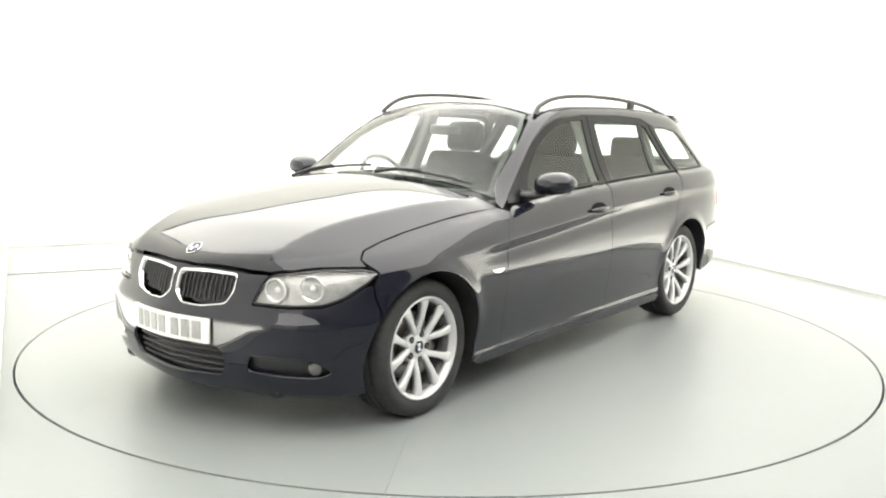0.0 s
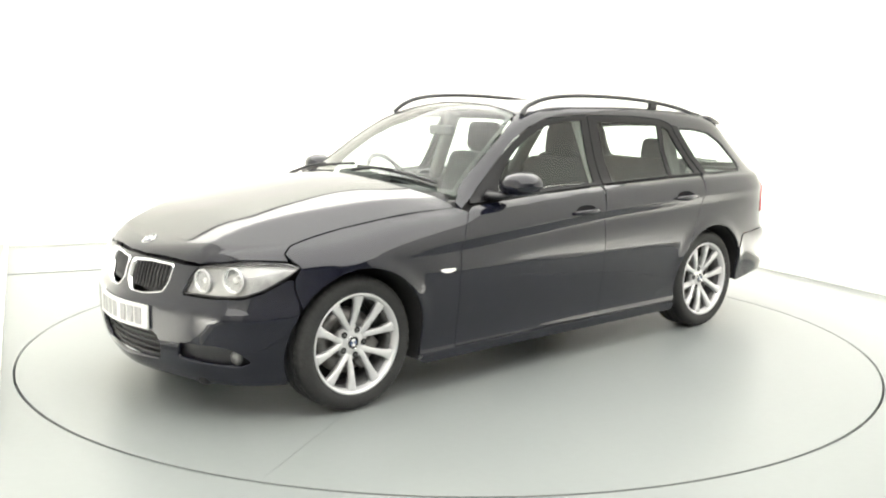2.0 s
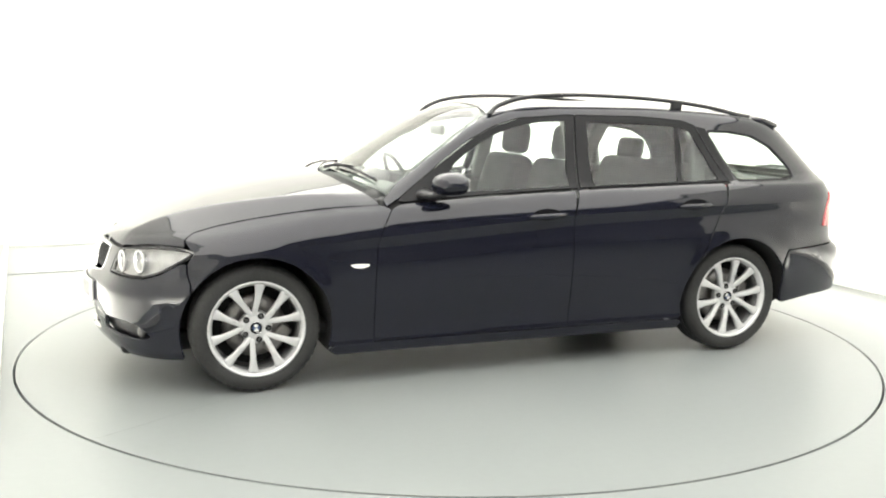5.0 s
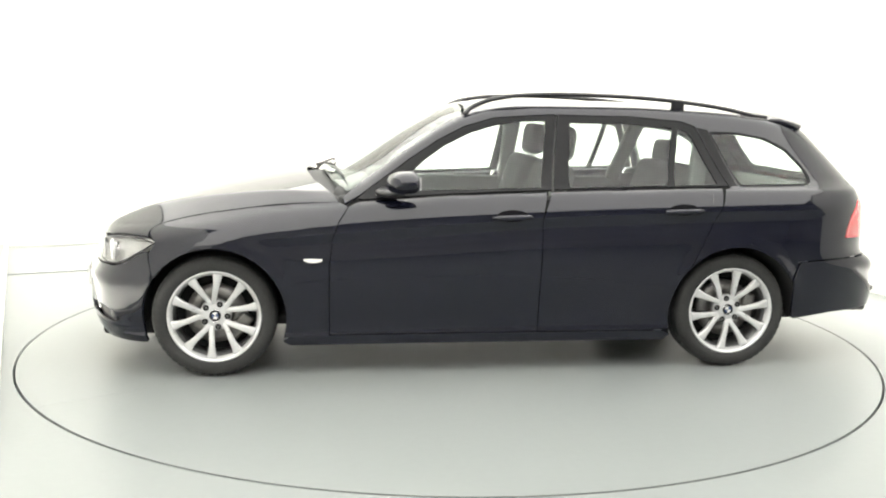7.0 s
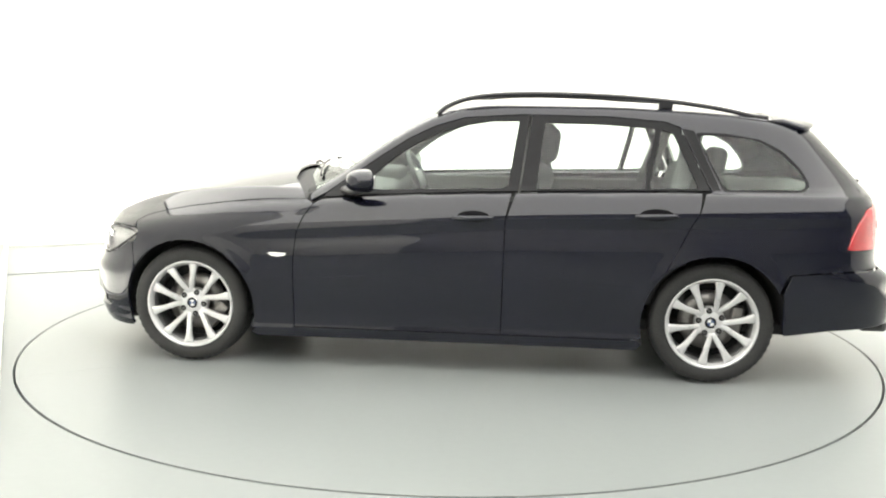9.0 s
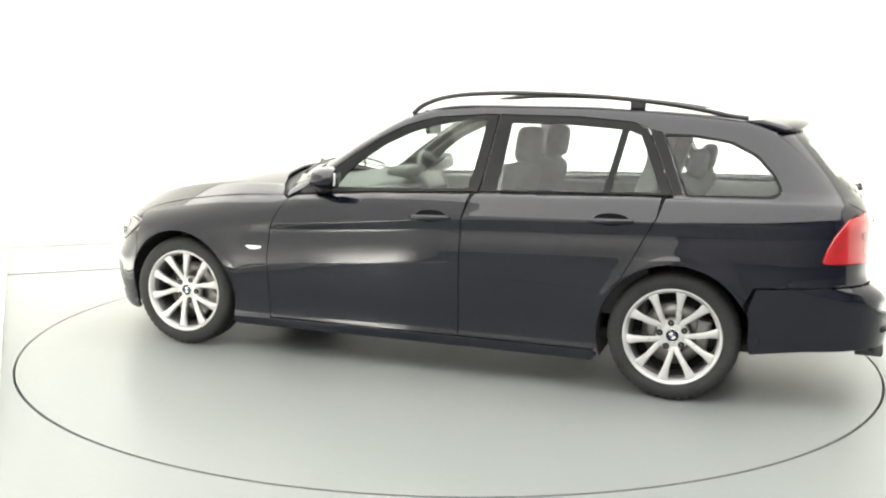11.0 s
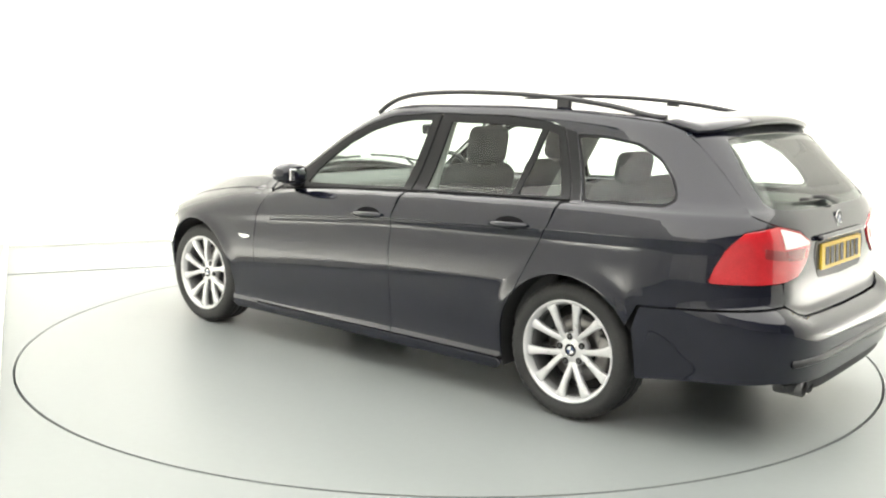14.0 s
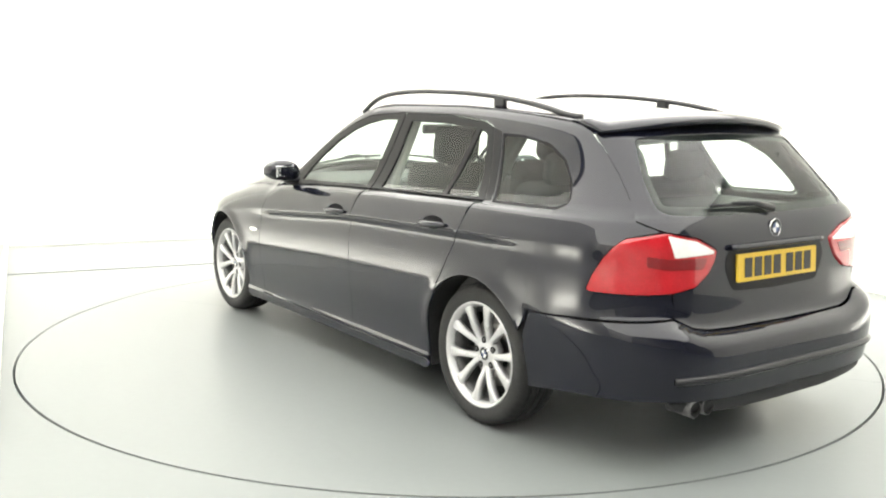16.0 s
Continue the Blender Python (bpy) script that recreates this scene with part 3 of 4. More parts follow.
def build_car():
    car = new("estate_car")
    paint = M_PAINT
    cant = roof_edge([-1.66, -1.45, -1.2, -0.9, -0.6, -0.3, -0.08])
    cant = [(-2.135, 0.985), (-2.06, 1.06), (-1.97, 1.15), (-1.86, 1.25), (-1.76, 1.325)] + cant
    for mirror in (False, True):
        # front wing
        outline = DOOR_FRONT[1:] + FENDER_TOP + [(1.69, 0.722), (1.668, 0.70), (1.70, 0.65), (1.70, 0.60), (1.687, 0.545)] + arc(*HUB_F, R_ARCH, 34, 197) + [(0.80, 0.205)]
        wing = panel("front_wing", paint, car, "side", [(*p[:2], p[2] if len(p) > 2 else 0.012) for p in outline], mirror=mirror)
        s = -1 if mirror else 1
        panel("side_repeater", M_AMBERCLEAR, wing, "side", [(0.935, 0.622), (0.90, 0.625), (0.832, 0.623), (0.838, 0.611), (0.875, 0.603), (0.91, 0.607)], (), "clear side indicator lens", mirror, offset=0.006, gap=0.0, depth=0.008, r=0.008)
        # doors
        door = panel("front_door", paint, car, "side", DOOR_FRONT + [(0.66, 0.905)] + belt(0.62, -0.34) + B_LINE[1:], mirror=mirror, r=0.012)
        f_top = [p for p in FRAME_TOP if p[0] > -0.4]
        fglass = [(0.44, 0.958), (0.40, 1.025), (0.31, 1.11), (0.19, 1.195), (0.05, 1.262), (-0.08, 1.302), (-0.22, 1.326), (-0.365, 1.33), (-0.315, 0.985, 0.01), (0.0, 0.972)]
        panel("window_frame", M_GLOSSBLACK, door, "side", [(0.655, 0.918)] + f_top + [(-0.425, 1.362)] + [(-0.372, 0.968)] + belt(-0.34, 0.62, d=0.006), [fglass],
              "gloss black window frame", mirror, offset=-0.004, r=0.008)
        panel("window", M_GLASS, door, "side", fglass, (), "tinted side window glass", mirror, offset=-0.012, gap=-0.004, depth=0.004)
        rdoor = panel("rear_door", paint, car, "side", belt(-0.36, -1.30) + REAR_LINE[1:] + arc(*HUB_R, R_ARCH, 42, -12) + [(-1.005, 0.222), (-0.30, 0.222), (-0.31, 0.83)], mirror=mirror, r=0.012)
        rglass = [(-0.50, 1.322), (-0.8, 1.320), (-1.07, 1.302), (-1.01, 0.998), (-0.465, 0.985)]
        rsmall = [(-1.105, 1.298), (-1.165, 1.276), (-1.285, 1.008), (-1.045, 1.0)]
        panel("window_frame", M_GLOSSBLACK, rdoor, "side", [(-0.43, 1.362)] + FRAME_TOP[7:] + [(-1.345, 0.998)] + belt(-1.30, -0.38, d=0.006), [rglass, rsmall],
              "gloss black window frame", mirror, offset=-0.004, r=0.008)
        panel("window", M_GLASS, rdoor, "side", rglass, (), "tinted side window glass", mirror, offset=-0.012, gap=-0.004, depth=0.004)
        panel("quarter_light", M_GLASS, rdoor, "side", rsmall, (), "small fixed pane of tinted glass", mirror, offset=-0.012, gap=-0.004, depth=0.004)
        # side frame with quarter panel, roof rail and windscreen pillar
        qglass = [(-1.275, 1.285), (-1.43, 1.282), (-1.60, 1.255), (-1.72, 1.195), (-1.80, 1.11), (-1.845, 1.03, 0.05), (-1.80, 1.0, 0.02), (-1.405, 0.995)]
        outline = ([(-1.35, 0.99)] + REAR_LINE + arc(*HUB_R, R_ARCH, 43, 150) + [(-1.74, 0.592), (-1.9, 0.603), (-2.06, 0.612), (-2.15, 0.616), (tail_x(0.60, 0.62), 0.62), (tail_x(0.598, 0.714), 0.714), (-2.10, 0.716), (-2.022, 0.722), (-2.043, 0.782), (-2.073, 0.845), (-2.102, 0.886), (-2.131, 0.922), (tail_x(0.625, 0.945), 0.945), (tail_x(0.645, 0.958), 0.958)]
                   + cant + [(0.0, 1.385)] + A_PILLAR + [(0.72, 0.896)] + FRAME_TOP)
        panel("side_frame", paint, car, "side", [(*p[:2], p[2] if len(p) > 2 else 0.006) for p in outline], [qglass], mirror=mirror)
        rim = panel("quarter_window", M_GLASS, car, "side", qglass, (), "tinted rear quarter window", mirror, offset=-0.010, gap=-0.004, depth=0.004)
        panel("seal", M_GLOSSBLACK, rim, "side", qglass, [[(-1.290, 1.273), (-1.43, 1.270), (-1.59, 1.246), (-1.71, 1.187), (-1.788, 1.105), (-1.829, 1.036, 0.045), (-1.79, 1.012, 0.02), (-1.415, 1.006)]], "black seal round the pane", mirror, offset=-0.006, gap=0.002, depth=0.006)
        trim = [(-1.205, 1.308), (-1.27, 1.296), (-1.40, 0.992), (-1.352, 0.992)]
        panel("pillar_trim", M_GLOSSBLACK, car, "side", trim, (), "black trim on the pillar", mirror, offset=0.0015, gap=0.002, depth=0.006, r=0.006)
        # sill
        panel("sill", paint, car, "side", [(1.0, 0.216), (0.8, 0.2195), (-1.0, 0.2195), (-1.03, 0.20), (-1.0, 0.165), (1.0, 0.165), (1.04, 0.19)], mirror=mirror, r=0.01, offset=0.001)
        # door handles
        for hx, hz, d in ((-0.145, 0.842, door), (-1.07, 0.876, rdoor)):
            y = side_y(hx, hz)
            bowl = [(hx + 0.088, hz), (hx + 0.06, hz + 0.022), (hx, hz + 0.032), (hx - 0.06, hz + 0.024), (hx - 0.09, hz + 0.004), (hx - 0.06, hz - 0.024), (hx, hz - 0.032), (hx + 0.06, hz - 0.024)]
            # near-black sheet on the skin, painted as the shade in the handle's hollow
            panel("handle_shade", M_HANDLE_SHADE, d, "side", bowl, (), "dark sheet painted as the shade behind the handle", mirror, offset=0.0015, gap=0.0, depth=0.004, r=0.03)
            part("handle", tube([(hx + 0.108 - 0.216 * i / 10, s * (y + 0.004 + 0.026 * math.sin(math.pi * min(max(i, 1), 9) / 10)), hz - 0.010 + 0.006 * i / 10) for i in range(11)],
                                       [0.006, 0.010, 0.012, 0.013, 0.013, 0.013, 0.013, 0.013, 0.012, 0.011, 0.007], 12, 1.15), paint, d, "body-coloured pull handle", True)
        # mirror
        bm = bmesh.new()
        bmesh.ops.create_uvsphere(bm, u_segments=28, v_segments=18, radius=1)
        for v in bm.verts:
            c = v.co
            nx, ny, nz = c.x, c.y * s, c.z
            c.x = math.copysign(abs(nx) ** 0.8, nx) * (0.105 if nx > 0 else 0.048)
            taper = 1 - 0.30 * max(ny, 0) ** 2
            c.y = s * math.copysign(abs(ny) ** 0.8, ny) * 0.112
            c.z = math.copysign(abs(nz) ** 0.8, nz) * (0.070 if nz > 0 else 0.050) * taper + 0.008 * ny
        bmesh.ops.transform(bm, matrix=pose(0.405, s * 0.918, 1.005, 0, 0, s * 14), verts=bm.verts)
        shell = part("door_mirror", bm, paint, door, "body-coloured door mirror housing", True)
        part("mirror_glass", box_bm((0.012, 0.130, 0.064), (0.364, s * 0.924, 1.012), 0.005, (0, 0, s * 14)), M_CHROME, shell, "mirror glass")
        part("mirror_foot", tube([(0.52, s * 0.775, 0.955), (0.50, s * 0.81, 0.950), (0.465, s * 0.85, 0.950), (0.43, s * 0.89, 0.962)], [0.052, 0.045, 0.038, 0.03], 12, 0.5), M_BLACK, shell, "black mirror foot", True)
        # headlamp
        hl = [(2.034, 0.435, 0.568), (2.001, 0.466, 0.648), (1.975, 0.491, 0.690), (1.932, 0.581, 0.705), (1.845, 0.693, 0.720), (1.739, 0.786, 0.717), (1.671, 0.826, 0.699),
              (1.725, 0.805, 0.655), (1.82, 0.765, 0.600), (1.895, 0.709, 0.572), (1.977, 0.594, 0.567)]
        hl = [flat("front", p) for p in hl]
        build_headlamp(car, hl, mirror)
        # tail lamp
        build_tail_lamp(car, mirror)
    # bonnet
    edge = [(x, side_y(x, z)) for x, z in FENDER_TOP]
    front = [(nose_x(y, z + 0.003), y) for y, z in ((0.786, 0.719), (0.74, 0.722), (0.693, 0.722), (0.581, 0.707), (0.491, 0.692), (0.40, 0.694), (0.25, 0.703), (0.08, 0.699))]
    half = [(0.925, 0.0), (0.915, 0.25), (0.875, 0.5), (0.80, 0.68)] + edge + front
    outline = half + [(x, -y) for x, y in reversed(half) if y > 0.01]
    bonnet = panel("bonnet", paint, car, "top", [(*p, 0.01) for p in outline])
    # scuttle between bonnet and windscreen
    a_pts = [(x, side_y(x, z)) for x, z in A_PILLAR]
    half = [(0.825, 0.0), (0.815, 0.25), (0.775, 0.5), (0.72, 0.66), (0.705, 0.70), (0.76, 0.74), (0.80, 0.69), (0.87, 0.5), (0.92, 0.25), (0.93, 0.0)]
    outline = half + [(x, -y) for x, y in reversed(half) if y > 0.01]
    panel("scuttle", M_PLASTIC, car, "top", [(*p, 0.005) for p in outline], (), "black plastic scuttle under the windscreen", offset=-0.03, gap=-0.006)
    # windscreen
    half = [(0.045, 0.0), (0.055, 0.35), (0.08, 0.52)] + [(x, y) for x, y in a_pts[:-1]] + [(0.70, a_pts[-1][1] - 0.015), (0.785, 0.5), (0.825, 0.25), (0.835, 0.0)]
    outline = half + [(x, -y) for x, y in reversed(half) if 0.01 < y]
    inner = [(0.085, 0.0), (0.095, 0.35), (0.125, 0.50)] + [(x, y - 0.03) for x, y in a_pts[1:-1]] + [(0.69, a_pts[-1][1] - 0.07), (0.765, 0.5), (0.805, 0.25), (0.815, 0.0)]
    inner = inner + [(x, -y) for x, y in reversed(inner) if 0.01 < y]
    ws = panel("windscreen", M_GLASS, car, "top", [(*p, 0.02) for p in outline], (), "tinted windscreen", offset=-0.004, depth=0.004)
    panel("frit_band", M_GLOSSBLACK, ws, "top", [(*p, 0.02) for p in outline], [inner], "black band round the glass", offset=-0.006, depth=0.0)
    # roof
    half = [(0.035, 0.0), (0.045, 0.35), (0.07, 0.52), (0.09, a_pts[0][1] - 0.004)] + [(x, side_y(x, z)) for x, z in reversed(cant) if x > -1.78]
    half = half + [(-1.80, half[-1][1] - 0.01), (-1.83, 0.3), (-1.835, 0.0)]
    outline = half + [(x, -y) for x, y in reversed(half) if 0.01 < y]
    roof = panel("roof", paint, car, "top", [(*p, 0.01) for p in outline])
    panel("headlining", M_LINING, car, "top", [(x - 0.02 if x > 0 else x, y * 0.97, 0.02) for x, y in outline], (), "pale grey headlining", offset=-0.035, depth=0.0)
    # front bumper with intakes and grille openings
    seam = [(1.970, 0.485, 0.690), (1.996, 0.459, 0.648), (2.034, 0.428, 0.562), (1.977, 0.594, 0.561), (1.895, 0.709, 0.566), (1.82, 0.765, 0.594), (1.728, 0.805, 0.647)]
    seam += [(x, side_y(x, z), z) for x, z in [(1.703, 0.65), (1.703, 0.60), (1.690, 0.545)] + [p[:2] for p in arc(*HUB_F, R_ARCH, 30, -22, 8)] + [(1.76, 0.175)]]
    up = [nf(0.0, 0.698), nf(0.08, 0.696), nf(0.25, 0.696), nf(0.40, 0.688)] + [flat("front", p) for p in seam] + [nf(0.60, 0.172), nf(0.3, 0.165), nf(0.0, 0.165)]
    outline = [(*p, 0.012) for p in up + [(-a, b) for a, b in reversed(up[1:-1])]]
    kid = [nf(0.018, 0.678), nf(0.16, 0.688), nf(0.335, 0.684), nf(0.337, 0.61), nf(0.305, 0.556), nf(0.18, 0.536), nf(0.07, 0.538), nf(0.018, 0.578)]
    kid = [(*p, 0.02) for p in kid]
    kid_r = [(-a, b, r) for a, b, r in reversed(kid)]
    low = [nf(0.0, 0.375), nf(0.285, 0.38), nf(0.33, 0.33), nf(0.30, 0.245), nf(0.0, 0.225)]
    low = [(*p, 0.03) for p in low + [(-a, b) for a, b in reversed(low[1:-1])]]
    fogh = [(*p, 0.02) for p in [nf(0.45, 0.355), nf(0.64, 0.358), nf(0.705, 0.338), nf(0.738, 0.285), nf(0.70, 0.266), nf(0.55, 0.272), nf(0.425, 0.282)]]
    fog_r = [(-a, b, r) for a, b, r in reversed(fogh)]
    bumper = panel("front_bumper", paint, car, "front", outline, [kid, kid_r, low, fogh, fog_r], label="dark front bumper", depth=0.02)
    for k, sg in ((kid, 1), (kid_r, -1)):
        build_grille(car, k, sg)
    intake = panel("lower_intake", M_PLASTIC, bumper, "front", low, (), "black lower intake", offset=-0.06, gap=-0.02, depth=0.0)
    for z in (0.255, 0.285, 0.315, 0.345):
        y1 = 0.29
        part("slat", tube([(nose_x(y1 * i / 8, z) - 0.035, y1 * i / 8, z) for i in range(-8, 9)], 0.007, 6), M_PLASTIC, bumper, smooth=True)
    for f, sg in ((fogh, 1), (fog_r, -1)):
        panel("side_intake", M_BLACK, bumper, "front", f, (), "black side intake", offset=-0.028, gap=-0.015, depth=0.0)
        bm = lathe([(0.0, 0.020), (0.02, 0.018), (0.030, 0.010), (0.032, 0.0), (0.0, 0.0)], "y", 24)
        bmesh.ops.transform(bm, matrix=pose(nose_x(0.68, 0.305) - 0.035, sg * 0.675, 0.305, 0, 0, -90 + sg * 22), verts=bm.verts)
        part("fog_lamp", bm, M_BARREL, bumper, "small round fog lamp", True)
    build_plates(car)
    build_tailgate(car)
    build_rails(car)
    build_inside(car)
    build_under(car)
    build_wipers(car)
    build_wheels(car)
    # round badges
    for at, turn in (((nose_x(0.0, 0.715) - 0.055, 0.0, top_z(nose_x(0.0, 0.715) - 0.055, 0.0)), (0, 32, 0)), ((tail_x(0.0, 0.932), 0.0, 0.932), (0, -85, 0))):
        badge_at(car, Matrix.Translation(at) @ pose(0, 0, 0, *turn), 0.037)
    tagged(car, "dark navy estate car with silver alloy wheels on a turntable", "car")
    return car


def badge_at(parent, m, radius):
    # a round badge facing +z: silver edge, dark ring, four quarters in white and blue
    edge = lathe([(radius * 0.94, 0.0), (radius * 0.94, 0.005), (radius, 0.004), (radius, 0.0)], "z", 40, True)
    bmesh.ops.transform(edge, matrix=m, verts=edge.verts)
    base = part("badge", edge, M_CHROME, parent, "round badge with a silver edge", True)
    disc = lathe([(0.0, 0.003), (radius * 0.94, 0.003)], "z", 40)
    bmesh.ops.transform(disc, matrix=m, verts=disc.verts)
    part("badge_ring", disc, M_GLOSSBLACK, base, "dark ring of the badge")
    for k in range(4):
        bm = bmesh.new()
        fan = [bm.verts.new((0, 0, 0.005))] + [bm.verts.new((radius * 0.58 * math.cos(math.radians(90 * k + 15 * i)), radius * 0.58 * math.sin(math.radians(90 * k + 15 * i)), 0.005)) for i in range(7)]
        bm.faces.new(fan)
        bmesh.ops.transform(bm, matrix=m, verts=bm.verts)
        part("quarter", bm, M_ENAMEL if k % 2 else M_BLUE, base, "enamel quarter of the badge")


def build_headlamp(car, hl, mirror):
    hl = [(*p, 0.012) for p in hl]
    lens = panel("headlamp", M_LENS, car, "front", hl, (), "clear headlamp with twin round reflectors", mirror, gap=0.004, depth=0.003, offset=-0.001)
    panel("lamp_housing", M_LAMPSILVER, lens, "front", hl, (), "silver lamp housing", mirror, gap=0.003, depth=0.03, offset=-0.02)
    panel("lamp_rim", M_BLACK, lens, "front", hl, [[(a + (-0.008 if i in (0,) else 0), b, r) for i, (a, b, r) in enumerate(shrink(hl, 0.008))]], "black rim of the lamp", mirror, gap=0.0005, depth=0.012, offset=-0.001)
    s = -1 if mirror else 1
    for y, z, r in ((0.51, 0.628, 0.045), (0.645, 0.642, 0.050)):
        x = nose_x(y, z) - 0.06
        bowl = lathe([(r + 0.008, 0.045), (r, 0.048), (r * 0.92, 0.03), (r * 0.7, 0.008), (r * 0.35, -0.005), (0.0, -0.008)], "y", 32)
        turn = pose(x, s * y, z, 0, 0, -90 + s * (14 if y < 0.6 else 20))
        bmesh.ops.transform(bowl, matrix=turn, verts=bowl.verts)
        part("reflector", bowl, M_CHROME, lens, "round silver reflector", True)
        bulb = lathe([(0.0, 0.04), (0.012, 0.036), (0.016, 0.02), (0.016, 0.0)], "y", 16)
        bmesh.ops.transform(bulb, matrix=turn, verts=bulb.verts)
        part("bulb", bulb, M_CLEAR, lens, "bulb shield", True)
        ring = lathe([(r + 0.002, 0.05), (r + 0.005, 0.051), (r + 0.008, 0.046), (r + 0.005, 0.04)], "y", 36, True)
        bmesh.ops.transform(ring, matrix=turn, verts=ring.verts)
        part("lamp_ring", ring, M_ALLOY, lens, "pale ring round the reflector", True)


def shrink(poly, d):
    loop = [Vector(p[:2]) for p in poly]
    return [(q.x, q.y, p[2]) for q, p in zip(inset(loop, d), poly)]


def build_grille(car, kid, sg):
    g = panel("kidney_grille", M_PLASTIC, car, "front", kid, (), "black kidney grille with a chrome surround", offset=-0.05, gap=-0.004, depth=0.0)
    panel("surround", M_CHROME, g, "front", kid, [[(a, b - (0.006 if b > 0.66 else 0.0), r) for a, b, r in shrink(kid, 0.003)]], "bright chrome surround", offset=0.003, gap=-0.001, depth=0.03)
    for i in range(11):
        y = 0.045 + 0.0252 * i
        lo, hi = 0.556 if y < 0.24 else 0.556 + (y - 0.24) * 0.9, 0.682
        pts = [(nose_x(y, lo + (hi - lo) * k / 5) - 0.022, sg * y, lo + (hi - lo) * k / 5) for k in range(6)]
        part("slat", tube(pts, 0.006, 6), M_BLACK, g, smooth=True)


def build_tail_lamp(car, mirror):
    a = [flat("rear", (x, side_y(x, z), z)) for x, z in ((-2.026, 0.722), (-2.045, 0.780), (-2.075, 0.842), (-2.104, 0.884), (-2.131, 0.920))] + [nr(0.62, 0.941)]
    a += [nr(0.48, 0.912), nr(0.385, 0.866), nr(0.395, 0.835), nr(0.43, 0.785), nr(0.50, 0.738), nr(0.60, 0.722), nr(0.70, 0.720)]
    a = [(*p, 0.012) for p in a]
    clear = [(*p, 0.008) for p in [nr(0.612, 0.936), nr(0.48, 0.908), nr(0.392, 0.866), nr(0.40, 0.856), nr(0.592, 0.850)]]
    lamp = panel("tail_lamp", M_RED, car, "rear", a, [clear], "red tail lamp with a clear upper segment", mirror, gap=-0.003, depth=0.03, offset=0.006)
    panel("reversing_segment", M_CLEAR, lamp, "rear", clear, (), "clear white segment", mirror, gap=0.001, depth=0.02, offset=0.007)
    band = [(*p, 0.01) for p in [nr(0.60, 0.846), nr(0.43, 0.846), nr(0.455, 0.80), nr(0.62, 0.806), nr(0.70, 0.82), nr(0.70, 0.862)]]
    panel("dark_segment", M_DARKRED, lamp, "rear", band, (), "darker red inner segment", mirror, gap=0.001, depth=0.006, offset=0.0075)


def build_plates(car):
    # both plates follow the bodywork; plain bars stand for their characters
    for view, at, z, m_base, m_bar, label in (("front", nf, 0.438, M_WHITEPLATE, M_GREYINK, "white number plate"), ("rear", nr, 0.788, M_YELLOW, M_INK, "yellow number plate")):
        out = 0.012 if view == "front" else 0.010
        half = [at(0.26 * k / 6, z - 0.0555, 0.0) for k in range(7)] + [at(0.26 * k / 6, z + 0.0555, 0.0) for k in range(6, -1, -1)]
        half[6], half[7] = (*half[6][:2], 0.006), (*half[7][:2], 0.006)
        outline = half[1:13] + [(-a, b, r) for a, b, r in reversed(half[1:13])]
        base = panel("number_plate", m_base, car, view, outline, (), label, offset=out, gap=0.0, depth=0.01, step=0.03)
        y = -0.218
        for i in range(7):
            bar = [at(y, z - 0.039, 0.001), at(y + 0.046, z - 0.039, 0.001), at(y + 0.046, z + 0.039, 0.001), at(y, z + 0.039, 0.001)]
            panel("bar", m_bar, base, view, bar, (), "", offset=out + 0.0025, gap=0.0, depth=0.002, step=0.02)
            y += 0.0615 if i != (2 if view == "rear" else 3) else 0.083


